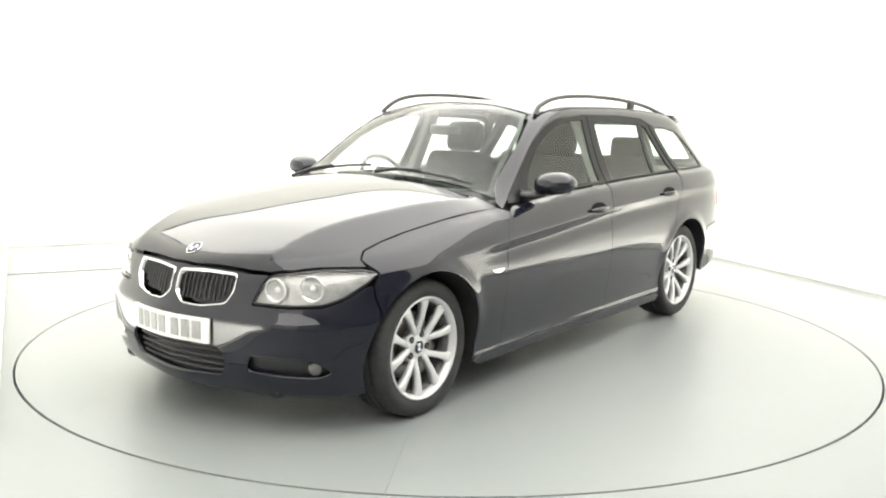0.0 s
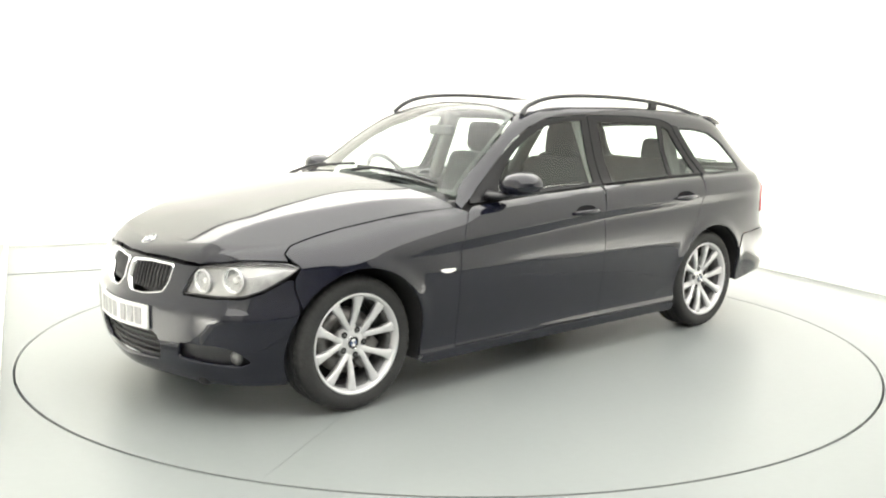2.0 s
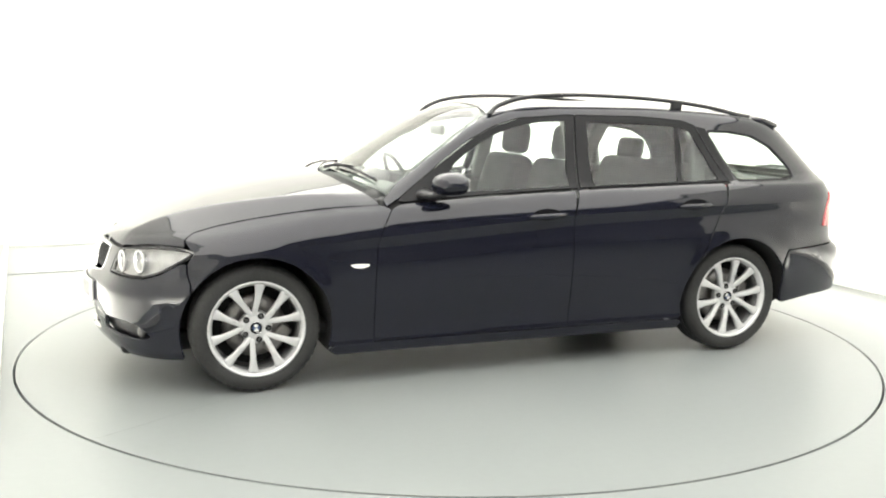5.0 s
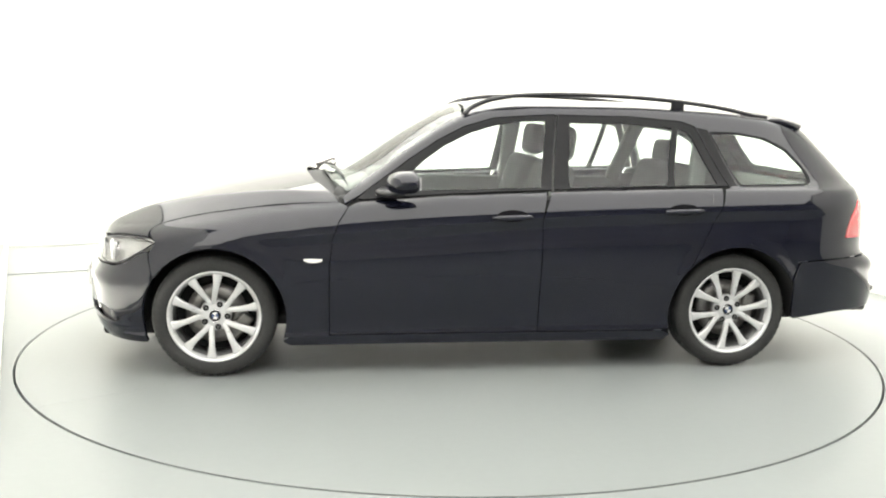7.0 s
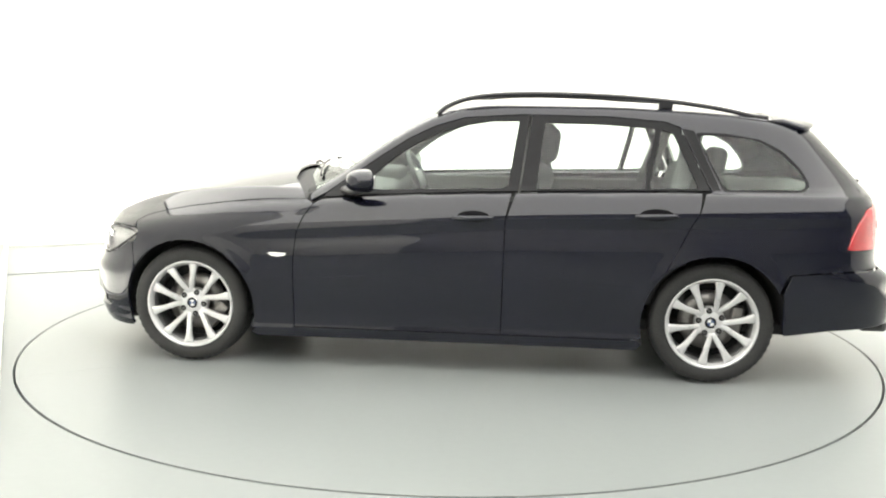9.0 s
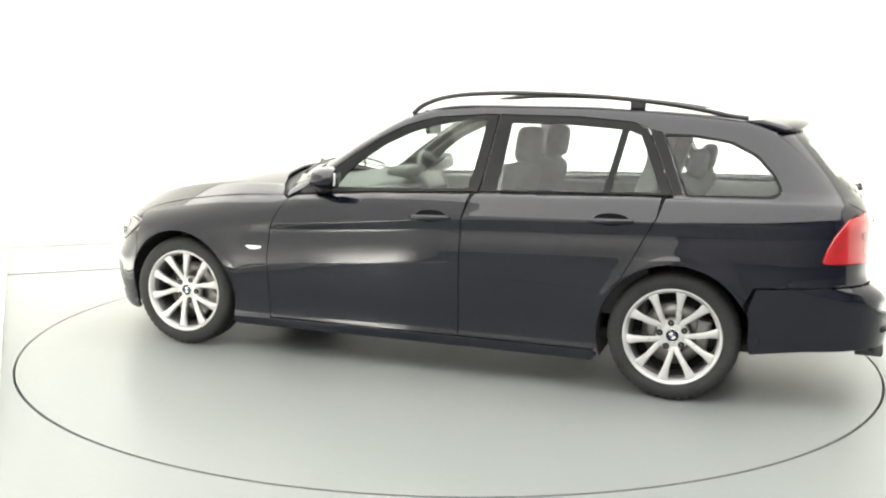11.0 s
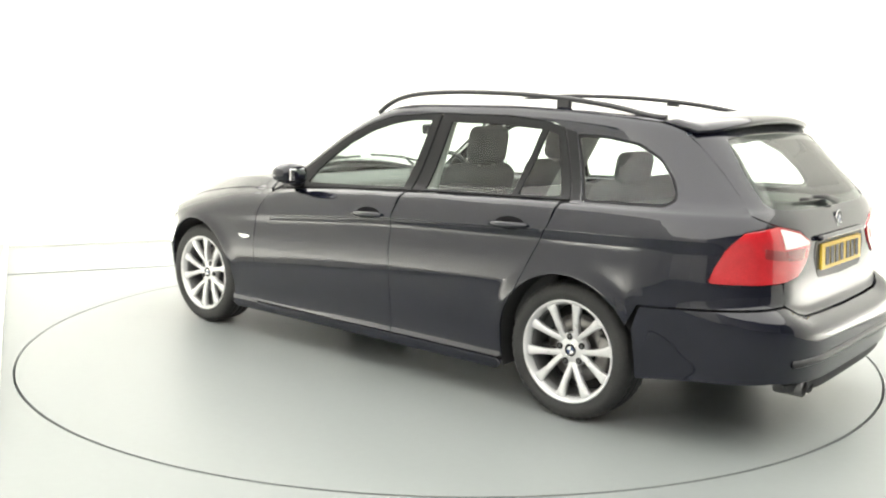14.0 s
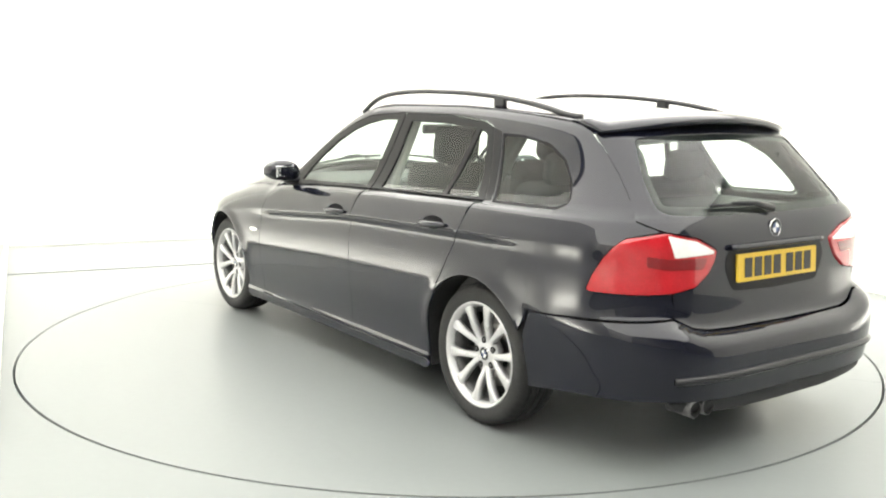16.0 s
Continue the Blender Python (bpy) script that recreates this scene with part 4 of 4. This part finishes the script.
def build_tailgate(car):
    win = [nr(0.0, 0.992), nr(0.35, 0.996), nr(0.575, 1.006), nr(0.60, 1.03), nr(0.575, 1.13), nr(0.53, 1.23), nr(0.50, 1.285), nr(0.30, 1.30), nr(0.0, 1.305)]
    win = [(*p, 0.02) for p in win + [(-a, b) for a, b in reversed(win[1:-1])]]
    up = [nr(0.0, 0.560), nr(0.3, 0.562), nr(0.45, 0.567), nr(0.518, 0.581), nr(0.567, 0.605), nr(0.60, 0.621), nr(0.598, 0.717), nr(0.495, 0.731), nr(0.42, 0.782), nr(0.385, 0.835), nr(0.372, 0.868), nr(0.47, 0.918), nr(0.62, 0.947), nr(0.645, 0.955),
          *[flat("rear", (x, side_y(x, z) - 0.002, z)) for x, z in ((-2.129, 0.985), (-2.055, 1.06), (-1.965, 1.15), (-1.855, 1.25), (-1.79, 1.30))], nr(0.40, 1.35), nr(0.0, 1.355)]
    outline = [(*p, 0.01) for p in up + [(-a, b) for a, b in reversed(up[1:-1])]]
    gate = panel("tailgate", M_PAINT, car, "rear", outline, [win], label="dark tailgate")
    glass = panel("rear_window", M_GLASS, gate, "rear", win, (), "tinted rear window", gap=-0.006, offset=-0.008, depth=0.004)
    panel("frit_band", M_GLOSSBLACK, glass, "rear", win, [shrink(win, 0.03)], "black band round the glass", gap=-0.004, offset=-0.010, depth=0.0)
    # spoiler over the window
    verts, faces = [], []
    n = 24
    prof = [(0.10, 0.002), (0.02, 0.012), (-0.10, 0.004), (-0.165, -0.016), (-0.17, -0.03), (-0.155, -0.043), (-0.06, -0.036), (0.03, -0.03)]
    for i in range(n + 1):
        y = -0.60 + 1.2 * i / n
        e = abs(y) / 0.60
        shrinkage = 1 - 0.45 * e ** 6
        x0 = -1.80 + 0.055 * e * e
        z0 = top_z(x0 + 0.08, min(abs(y), 0.56)) + 0.004 - 0.012 * e ** 4
        for px, pz in prof:
            verts.append((x0 + (px if px > 0 else px * shrinkage), y, z0 + pz * (1 - 0.3 * e ** 4) - (0.02 if px < 0 else 0) * e * e))
    m = len(prof)
    for i in range(n):
        for j in range(m):
            a, b, c, d = i * m + j, i * m + (j + 1) % m, (i + 1) * m + (j + 1) % m, (i + 1) * m + j
            faces.append((a, b, c, d))
    faces += [tuple(range(m - 1, -1, -1)), tuple(n * m + j for j in range(m))]
    sp = add_mesh("roof_spoiler", verts, faces, M_PAINT, gate, "body-coloured roof spoiler")
    bm = bmesh.new()
    bm.from_mesh(sp.data)
    bmesh.ops.recalc_face_normals(bm, faces=bm.faces)
    bm.to_mesh(sp.data)
    bm.free()
    # grip, and a raised dark sheet painted as the plate recess's shade
    part("grip", tube([(tail_x(0.02 * i, 0.872) - 0.012, 0.02 * i, 0.872) for i in range(-15, 16)], 0.014, 8, 0.9), M_PAINT, gate, "body-coloured grip over the plate", True)
    rec = [(*p, 0.03) for p in [nr(0.0, 0.862), nr(0.31, 0.862), nr(0.33, 0.80), nr(0.28, 0.70), nr(0.0, 0.69)]]
    rec = rec + [(-a, b, r) for a, b, r in reversed(rec[1:-1])]
    panel("plate_recess_shade", M_GLOSSBLACK, gate, "rear", rec, (), "dark sheet painted as the shaded recess round the plate", offset=0.0015, gap=0.0, depth=0.004)
    # rear wiper
    piv = Vector((tail_x(0.0, 1.005) - 0.02, -0.0, 1.01))
    arm = [(piv.x, 0.0, 1.01), (tail_x(0.1, 1.03) - 0.025, 0.10, 1.035), (tail_x(0.24, 1.035) - 0.022, 0.24, 1.04)]
    w = part("rear_wiper", tube(arm, [0.016, 0.011, 0.007], 8), M_BLACK, gate, "black rear wiper", True)
    part("wiper_blade", tube([(tail_x(y, 1.028 + 0.02 * y) - 0.016, y, 1.028 + 0.02 * y) for y in (-0.02, 0.08, 0.18, 0.28, 0.36)], 0.008, 6), M_BLACK, w, smooth=True)
    # rear bumper
    up = [nr(0.0, 0.557), nr(0.3, 0.559), nr(0.45, 0.564), nr(0.52, 0.578), nr(0.57, 0.602), nr(0.605, 0.618), (flat("rear", (-2.06, 0.76, 0))[0], 0.610), (flat("rear", (-1.9, 0.84, 0))[0], 0.600), (flat("rear", (-1.745, 0.88, 0))[0], 0.589),
          (flat("rear", (-1.712, 0.88, 0))[0], 0.49), (flat("rear", (-1.735, 0.88, 0))[0], 0.34), (flat("rear", (-1.745, 0.88, 0))[0], 0.268), (flat("rear", (-1.95, 0.82, 0))[0], 0.30), nr(0.70, 0.318), nr(0.4, 0.305), nr(0.0, 0.305)]
    outline = [(*p, 0.012) for p in up + [(-a, b) for a, b in reversed(up[1:-1])]]
    bumper = panel("rear_bumper", M_PAINT, car, "rear", outline, label="dark rear bumper", depth=0.02)
    low = [nr(0.0, 0.30), nr(0.4, 0.30), nr(0.66, 0.31), nr(0.62, 0.27), nr(0.3, 0.235), nr(0.0, 0.23)]
    low = [(*p, 0.012) for p in low + [(-a, b) for a, b in reversed(low[1:-1])]]
    panel("lower_valance", M_PLASTIC, bumper, "rear", low, (), "black plastic lower valance", offset=-0.008, depth=0.03)
    part("rubbing_strip", tube([(tail_x(0.05 * i, 0.40) - 0.001, 0.05 * i, 0.40) for i in range(-13, 14)], 0.012, 8, 1.3), M_BLACK, bumper, "black rubbing strip", True)
    for y in (0.42, 0.345):
        bm = lathe([(0.030, 0.0), (0.035, 0.004), (0.035, 0.12), (0.030, 0.12), (0.028, 0.02)], "y", 24)
        bmesh.ops.transform(bm, matrix=pose(-2.34, y + 0.13, 0.282, 0, 0, -90), verts=bm.verts)
        part("exhaust_tip", bm, M_BARREL, car, "dark steel exhaust tip", True)


def build_rails(car):
    for s in (1, -1):
        xs = [0.075, 0.035, -0.02, -0.09, -0.2, -0.35, -0.55, -0.85, -1.1, -1.3, -1.45, -1.58, -1.66]
        zs = [top_z(0.075, 0.572) + 0.006, 1.392, 1.420, 1.442, 1.460, 1.470, 1.473, 1.465, 1.448, 1.426, 1.402, 1.374, top_z(-1.66, 0.545) + 0.004]
        ys = [0.572] + [0.558] + [0.555] * 10 + [0.545]
        pts = [Vector((x, s * y, z)) for x, y, z in zip(xs, ys, zs)]
        fine = []
        for i in range(len(pts) - 1):
            p0, p1, p2, p3 = pts[max(i - 1, 0)], pts[i], pts[i + 1], pts[min(i + 2, len(pts) - 1)]
            for k in range(4):
                t = k / 4
                fine.append(0.5 * (2 * p1 + (p2 - p0) * t + (2 * p0 - 5 * p1 + 4 * p2 - p3) * t * t + (3 * p1 - p0 - 3 * p2 + p3) * t ** 3))
        fine.append(pts[-1])
        rail = part("roof_rail", tube(fine, 0.015, 10, 0.85), M_BLACK, car, "satin black roof rail", True)
        z = top_z(-1.13, 0.555)
        part("rail_foot", box_bm((0.075, 0.026, 1.452 - z), (-1.13, s * 0.555, (1.448 + z) / 2), 0.008), M_BLACK, rail)


def build_inside(car):
    cabin = new("cabin")
    cabin.parent = car
    part("floor_pan", box_bm((2.9, 1.5, 0.06), (-0.35, 0, 0.28), 0.02), M_UNDER, cabin, "dark cabin floor")
    # dashboard with binnacle
    d = part("dashboard", box_bm((0.42, 1.40, 0.22), (0.58, 0, 0.85), 0.07, (0, -6, 0), 5), M_DASH, cabin, "dark grey dashboard", True)
    part("binnacle", box_bm((0.16, 0.36, 0.09), (0.47, -0.36, 0.965), 0.035, (0, 0, 0), 4), M_DASH, d, smooth=True)
    ring = bmesh.new()
    n, m, R, r = 40, 8, 0.185, 0.015
    g = [[ring.verts.new(((R + r * math.cos(2 * math.pi * j / m)) * math.cos(2 * math.pi * i / n), (R + r * math.cos(2 * math.pi * j / m)) * math.sin(2 * math.pi * i / n), r * math.sin(2 * math.pi * j / m))) for j in range(m)] for i in range(n)]
    for i in range(n):
        for j in range(m):
            ring.faces.new((g[i][j], g[i][(j + 1) % m], g[(i + 1) % n][(j + 1) % m], g[(i + 1) % n][j]))
    wheel_pose = pose(0.28, -0.36, 0.93, 0, -65, 0)
    bmesh.ops.transform(ring, matrix=wheel_pose, verts=ring.verts)
    sw = part("steering_wheel", ring, M_BLACK, cabin, "black steering wheel", True)
    bm = box_bm((0.12, 0.34, 0.03), (0, 0, -0.01), 0.012)
    bmesh.ops.transform(bm, matrix=wheel_pose, verts=bm.verts)
    part("wheel_boss", bm, M_BLACK, sw, smooth=True)

    def seat_at(x, y, wide, head=1.185, rest=0.58):
        st = new("seat")
        st.parent = cabin
        part("seat_cushion", box_bm((0.52, wide, 0.16), (x, y, 0.50), 0.06, (0, -5, 0), 4), M_SEAT, st, smooth=True)
        part("seat_back", box_bm((0.16, wide, rest), (x - 0.31, y, 0.82), 0.065, (0, -18, 0), 4), M_SEAT, st, smooth=True)
        return st

    for y in (0.36, -0.36):
        st = seat_at(-0.10, y, 0.50)
        part("headrest", box_bm((0.11, 0.27, 0.20), (-0.53, y, 1.20), 0.05, (0, -8, 0), 4), M_SEAT, st, smooth=True)
        for dy in (-0.06, 0.06):
            part("headrest_post", tube([(-0.515, y + dy, 1.06), (-0.525, y + dy, 1.16)], 0.007, 8), M_STEEL, st, smooth=True)
    st = seat_at(-1.02, 0.0, 1.28, rest=0.52)
    for y in (0.40, -0.40):
        part("headrest", box_bm((0.09, 0.25, 0.15), (-1.43, y, 1.13), 0.04, (0, -10, 0), 4), M_SEAT, st, smooth=True)
    part("load_cover", box_bm((0.62, 1.20, 0.025), (-1.78, 0, 0.965), 0.008), M_DASH, cabin, "dark load cover")
    for s in (1, -1):
        part("door_lining", box_bm((2.0, 0.04, 0.55), (-0.25, s * 0.74, 0.66), 0.015), M_DASH, cabin, "dark door lining")
        part("belt_pillar", box_bm((0.10, 0.05, 0.50), (-0.42, s * 0.645, 1.13), 0.02, (s * 24, 0, 0)), M_LINING, cabin, "pale inner pillar")
        part("belt_pillar", box_bm((0.10, 0.05, 0.50), (-1.24, s * 0.635, 1.13), 0.02, (s * 24, -16, 0)), M_DASH, cabin, "dark inner pillar")
    part("rear_view_mirror", box_bm((0.03, 0.22, 0.06), (0.16, 0.0, 1.26), 0.014), M_BLACK, cabin)


def build_under(car):
    under = new("underbody")
    under.parent = car
    part("belly", box_bm((1.98, 1.56, 0.12), (0.0, 0, 0.235), 0.03), M_UNDER, under, "black underbody")
    part("nose_belly", box_bm((0.40, 1.10, 0.10), (1.80, 0, 0.21), 0.03), M_UNDER, under)
    part("tail_belly", box_bm((0.42, 1.10, 0.12), (-1.95, 0, 0.36), 0.03), M_UNDER, under)
    part("engine_bulk", box_bm((0.9, 1.0, 0.42), (1.40, 0, 0.46), 0.05), M_UNDER, under)
    part("tank_bulk", box_bm((0.9, 1.0, 0.36), (-1.40, 0, 0.45), 0.05), M_UNDER, under)
    for cx, cz in (HUB_F, HUB_R):
        for s in (1, -1):
            bm = bmesh.new()
            n = 28
            r = R_ARCH + 0.006
            row = []
            for i in range(n + 1):
                lo, hi = (-8, 200) if cx > 0 else (-20, 186)
                a = math.radians(lo + (hi - lo) * i / n)
                x, z = cx + r * math.cos(a), cz + r * math.sin(a)
                row.append([bm.verts.new((x, s * y, z)) for y in (max(0.60, min(side_y(x, max(z, 0.2)) - 0.012, 0.888)), 0.60, 0.48)])
            for a, b in zip(row, row[1:]):
                bm.faces.new((a[0], a[1], b[1], b[0]))
                bm.faces.new((a[1], a[2], b[2], b[1]))
            bmesh.ops.recalc_face_normals(bm, faces=bm.faces)
            part("arch_liner", bm, M_UNDER, under, "black wheel arch liner", True)
    # dark inner shell seen through the shut lines
    for mirror in (False, True):
        out = [(0.95, 0.22), (0.95, 0.82), (0.6, 0.86)] + belt(0.5, -1.3, d=-0.04) + [(-2.0, 0.93), (-2.0, 0.62), (-1.76, 0.60), (-1.6, 0.72), (-1.38, 0.74), (-1.15, 0.70), (-0.98, 0.5), (-0.95, 0.22)]
        panel("inner_shell", M_UNDER, under, "side", out, (), "", mirror, offset=-0.022, depth=0.0)


def build_wipers(car):
    for y0, y1 in ((-0.62, -0.05), (0.02, 0.60)):
        pts = []
        for i in range(9):
            y = y0 + (y1 - y0) * i / 8
            x = 0.79 - 0.13 * y * y - 0.03 * i / 8
            pts.append((x, y, top_z(x, y) + 0.014))
        w = part("windscreen_wiper", tube(pts, [0.0055] * 9, 6, 1.5), M_BLACK, car, "black windscreen wiper", True)
        part("wiper_arm", tube([(0.86, y0 + 0.05, top_z(0.86, y0 + 0.05) + 0.01), (0.82, y0 + 0.16, top_z(0.82, y0 + 0.16) + 0.03), (pts[4][0], pts[4][1], pts[4][2] + 0.012)], [0.011, 0.008, 0.005], 8), M_BLACK, w, smooth=True)


def build_wheels(car):
    w = new("wheel")
    w.parent = car
    # tyre, outward face towards +y
    prof = [(0.226, 0.088), (0.236, 0.100), (0.250, 0.108), (0.272, 0.112), (0.292, 0.108), (0.305, 0.098), (0.3125, 0.084), (0.3155, 0.060), (0.3165, 0.045), (0.310, 0.043), (0.310, 0.037), (0.317, 0.035),
            (0.3175, 0.006), (0.311, 0.004), (0.311, -0.004), (0.3175, -0.006), (0.317, -0.035), (0.310, -0.037), (0.310, -0.043), (0.3165, -0.045), (0.3155, -0.060), (0.3125, -0.084), (0.305, -0.098), (0.292, -0.108), (0.250, -0.108), (0.226, -0.088)]
    bm = lathe(prof, "y", 144, True)
    for v in bm.verts:
        r = math.hypot(v.co.x, v.co.z)
        k = round(math.degrees(math.atan2(v.co.z, v.co.x)) / 2.5 + (1 if abs(v.co.y) > 0.07 else 0))
        if r > 0.304 and abs(v.co.y) > 0.04 and k % 3 == 0:
            v.co.x *= 1 - 0.005 / r
            v.co.z *= 1 - 0.005 / r
    part("tyre", bm, M_RUBBER, w, "black low-profile tyre with cut tread", True)
    # rim barrel and lip
    prof = [(0.238, 0.098), (0.236, 0.105), (0.230, 0.105), (0.222, 0.095), (0.214, 0.078), (0.212, 0.070), (0.226, 0.070), (0.228, 0.085)]
    rim = part("rim", lathe(prof, "y", 96, True), M_ALLOY, w, "silver alloy rim", True)
    part("barrel", lathe([(0.213, 0.074), (0.205, 0.03), (0.203, -0.09), (0.226, -0.095), (0.226, 0.07)], "y", 72, True), M_BARREL, rim, "dark inner rim barrel", True)
    # ten spokes in five pairs, each pair meeting in a V at the hub between two bolt holes
    for i in range(10):
        bm = bmesh.new()
        rows = []
        lean = 1 if i % 2 else -1
        for k in range(11):
            t = k / 10
            r = 0.046 + (0.224 - 0.046) * t
            half = 0.0128 + 0.0045 * t + 0.012 * max(0, t - 0.62) ** 1.5 / 0.234 + 0.006 * max(0, 0.18 - t) / 0.18
            off = lean * 0.016 * (1 - t) ** 1.3
            y = 0.058 + 0.034 * t ** 0.8 + 0.007 * math.sin(math.pi * t)
            back = y - 0.034
            rows.append([bm.verts.new((r, yy, off + half * h)) for yy, h in ((y - 0.010, 1), (y - 0.002, 0.82), (y, 0.45), (y, -0.45), (y - 0.002, -0.82), (y - 0.010, -1), (back, -0.75), (back, 0.75))])
        for a, b in zip(rows, rows[1:]):
            for j in range(8):
                bm.faces.new((a[j], a[(j + 1) % 8], b[(j + 1) % 8], b[j]))
        bm.faces.new(rows[0])
        bm.faces.new(rows[-1])
        bmesh.ops.recalc_face_normals(bm, faces=bm.faces)
        bmesh.ops.transform(bm, matrix=pose(0, 0, 0, 0, 36 * i + 18, 0), verts=bm.verts)
        part("spoke", bm, M_ALLOY, w, "silver alloy spoke", True)
    hub = part("hub", lathe([(0.0, 0.062), (0.036, 0.062), (0.040, 0.061), (0.070, 0.063), (0.079, 0.058), (0.082, 0.02), (0.0, 0.02)], "y", 40), M_ALLOY, w, "silver hub", True)
    badge_at(hub, pose(0, 0.064, 0, -90, 0, 0), 0.031)
    for i in range(5):
        a = math.radians(72 * i)
        # raised black disc, painted as the shade inside the bolt hole
        ring = lathe([(0.0, 0.0635), (0.0155, 0.0635), (0.0165, 0.055)], "y", 18)
        bmesh.ops.translate(ring, vec=(0.0615 * math.cos(a), 0.001, 0.0615 * math.sin(a)), verts=ring.verts)
        hole = part("bolt_hole_shade", ring, M_UNDER, hub, "dark disc painted as the shade in a bolt hole")
        bolt = lathe([(0.0, 0.067), (0.006, 0.0665), (0.008, 0.063)], "y", 6)
        bmesh.ops.translate(bolt, vec=(0.0615 * math.cos(a), 0.0, 0.0615 * math.sin(a)), verts=bolt.verts)
        part("wheel_bolt", bolt, M_BARREL, hub, "dark wheel bolt")
    part("brake_disc", lathe([(0.06, 0.0), (0.155, 0.0), (0.155, -0.022), (0.06, -0.022)], "y", 64, True), M_STEEL, w, "steel brake disc", True)
    part("caliper", box_bm((0.07, 0.06, 0.16), (-0.135, -0.01, 0.02), 0.015), M_STEEL, w, "grey brake caliper")
    part("back_plate", lathe([(0.0, -0.05), (0.205, -0.05)], "y", 48), M_UNDER, w)
    for (cx, cz), track in ((HUB_F, 0.742), (HUB_R, 0.748)):
        for s in (1, -1):
            m = pose(cx, s * track, 0.3175, 0, (-41 if cx > 0 else -9), 0 if s > 0 else 180)
            if cx > 0 and s > 0:
                w.matrix_basis = m
            else:
                copy_thing(w, m)


# ---------------------------------------------------------------- build
build_floor()
build_walls()
build_lights()
build_wash_lights()
turntable = build_turntable()
car = build_car()

TURN = [(0.0, 52.85), (0.5, 51.2), (1.0, 48.4), (1.5, 45.06), (2.0, 41.55), (2.5, 38.05), (3.0, 34.55), (3.5, 31.1), (4.0, 27.65), (5.25, 19.4), (6.5, 11.25), (7.0, 8.0), (7.5, 4.73), (8.0, 1.45), (8.5, -1.85),
        (9.0, -5.15), (10.25, -13.6), (11.5, -22.25), (12.0, -25.8), (12.5, -29.35), (13.0, -32.95), (13.5, -36.45), (14.0, -40.0), (14.5, -43.45), (15.0, -46.9), (15.5, -50.35), (16.0, -53.9)]


def motions():
    walk(car, [(t, pose(0, 0, 0.0, 0, 0, 180 + a) @ pose(-0.0541, 0.0317, 0.0)) for t, a in TURN])
    walk(turntable, [(t, pose(0, 0, 0, 0, 0, 180 + a)) for t, a in TURN])


motions()
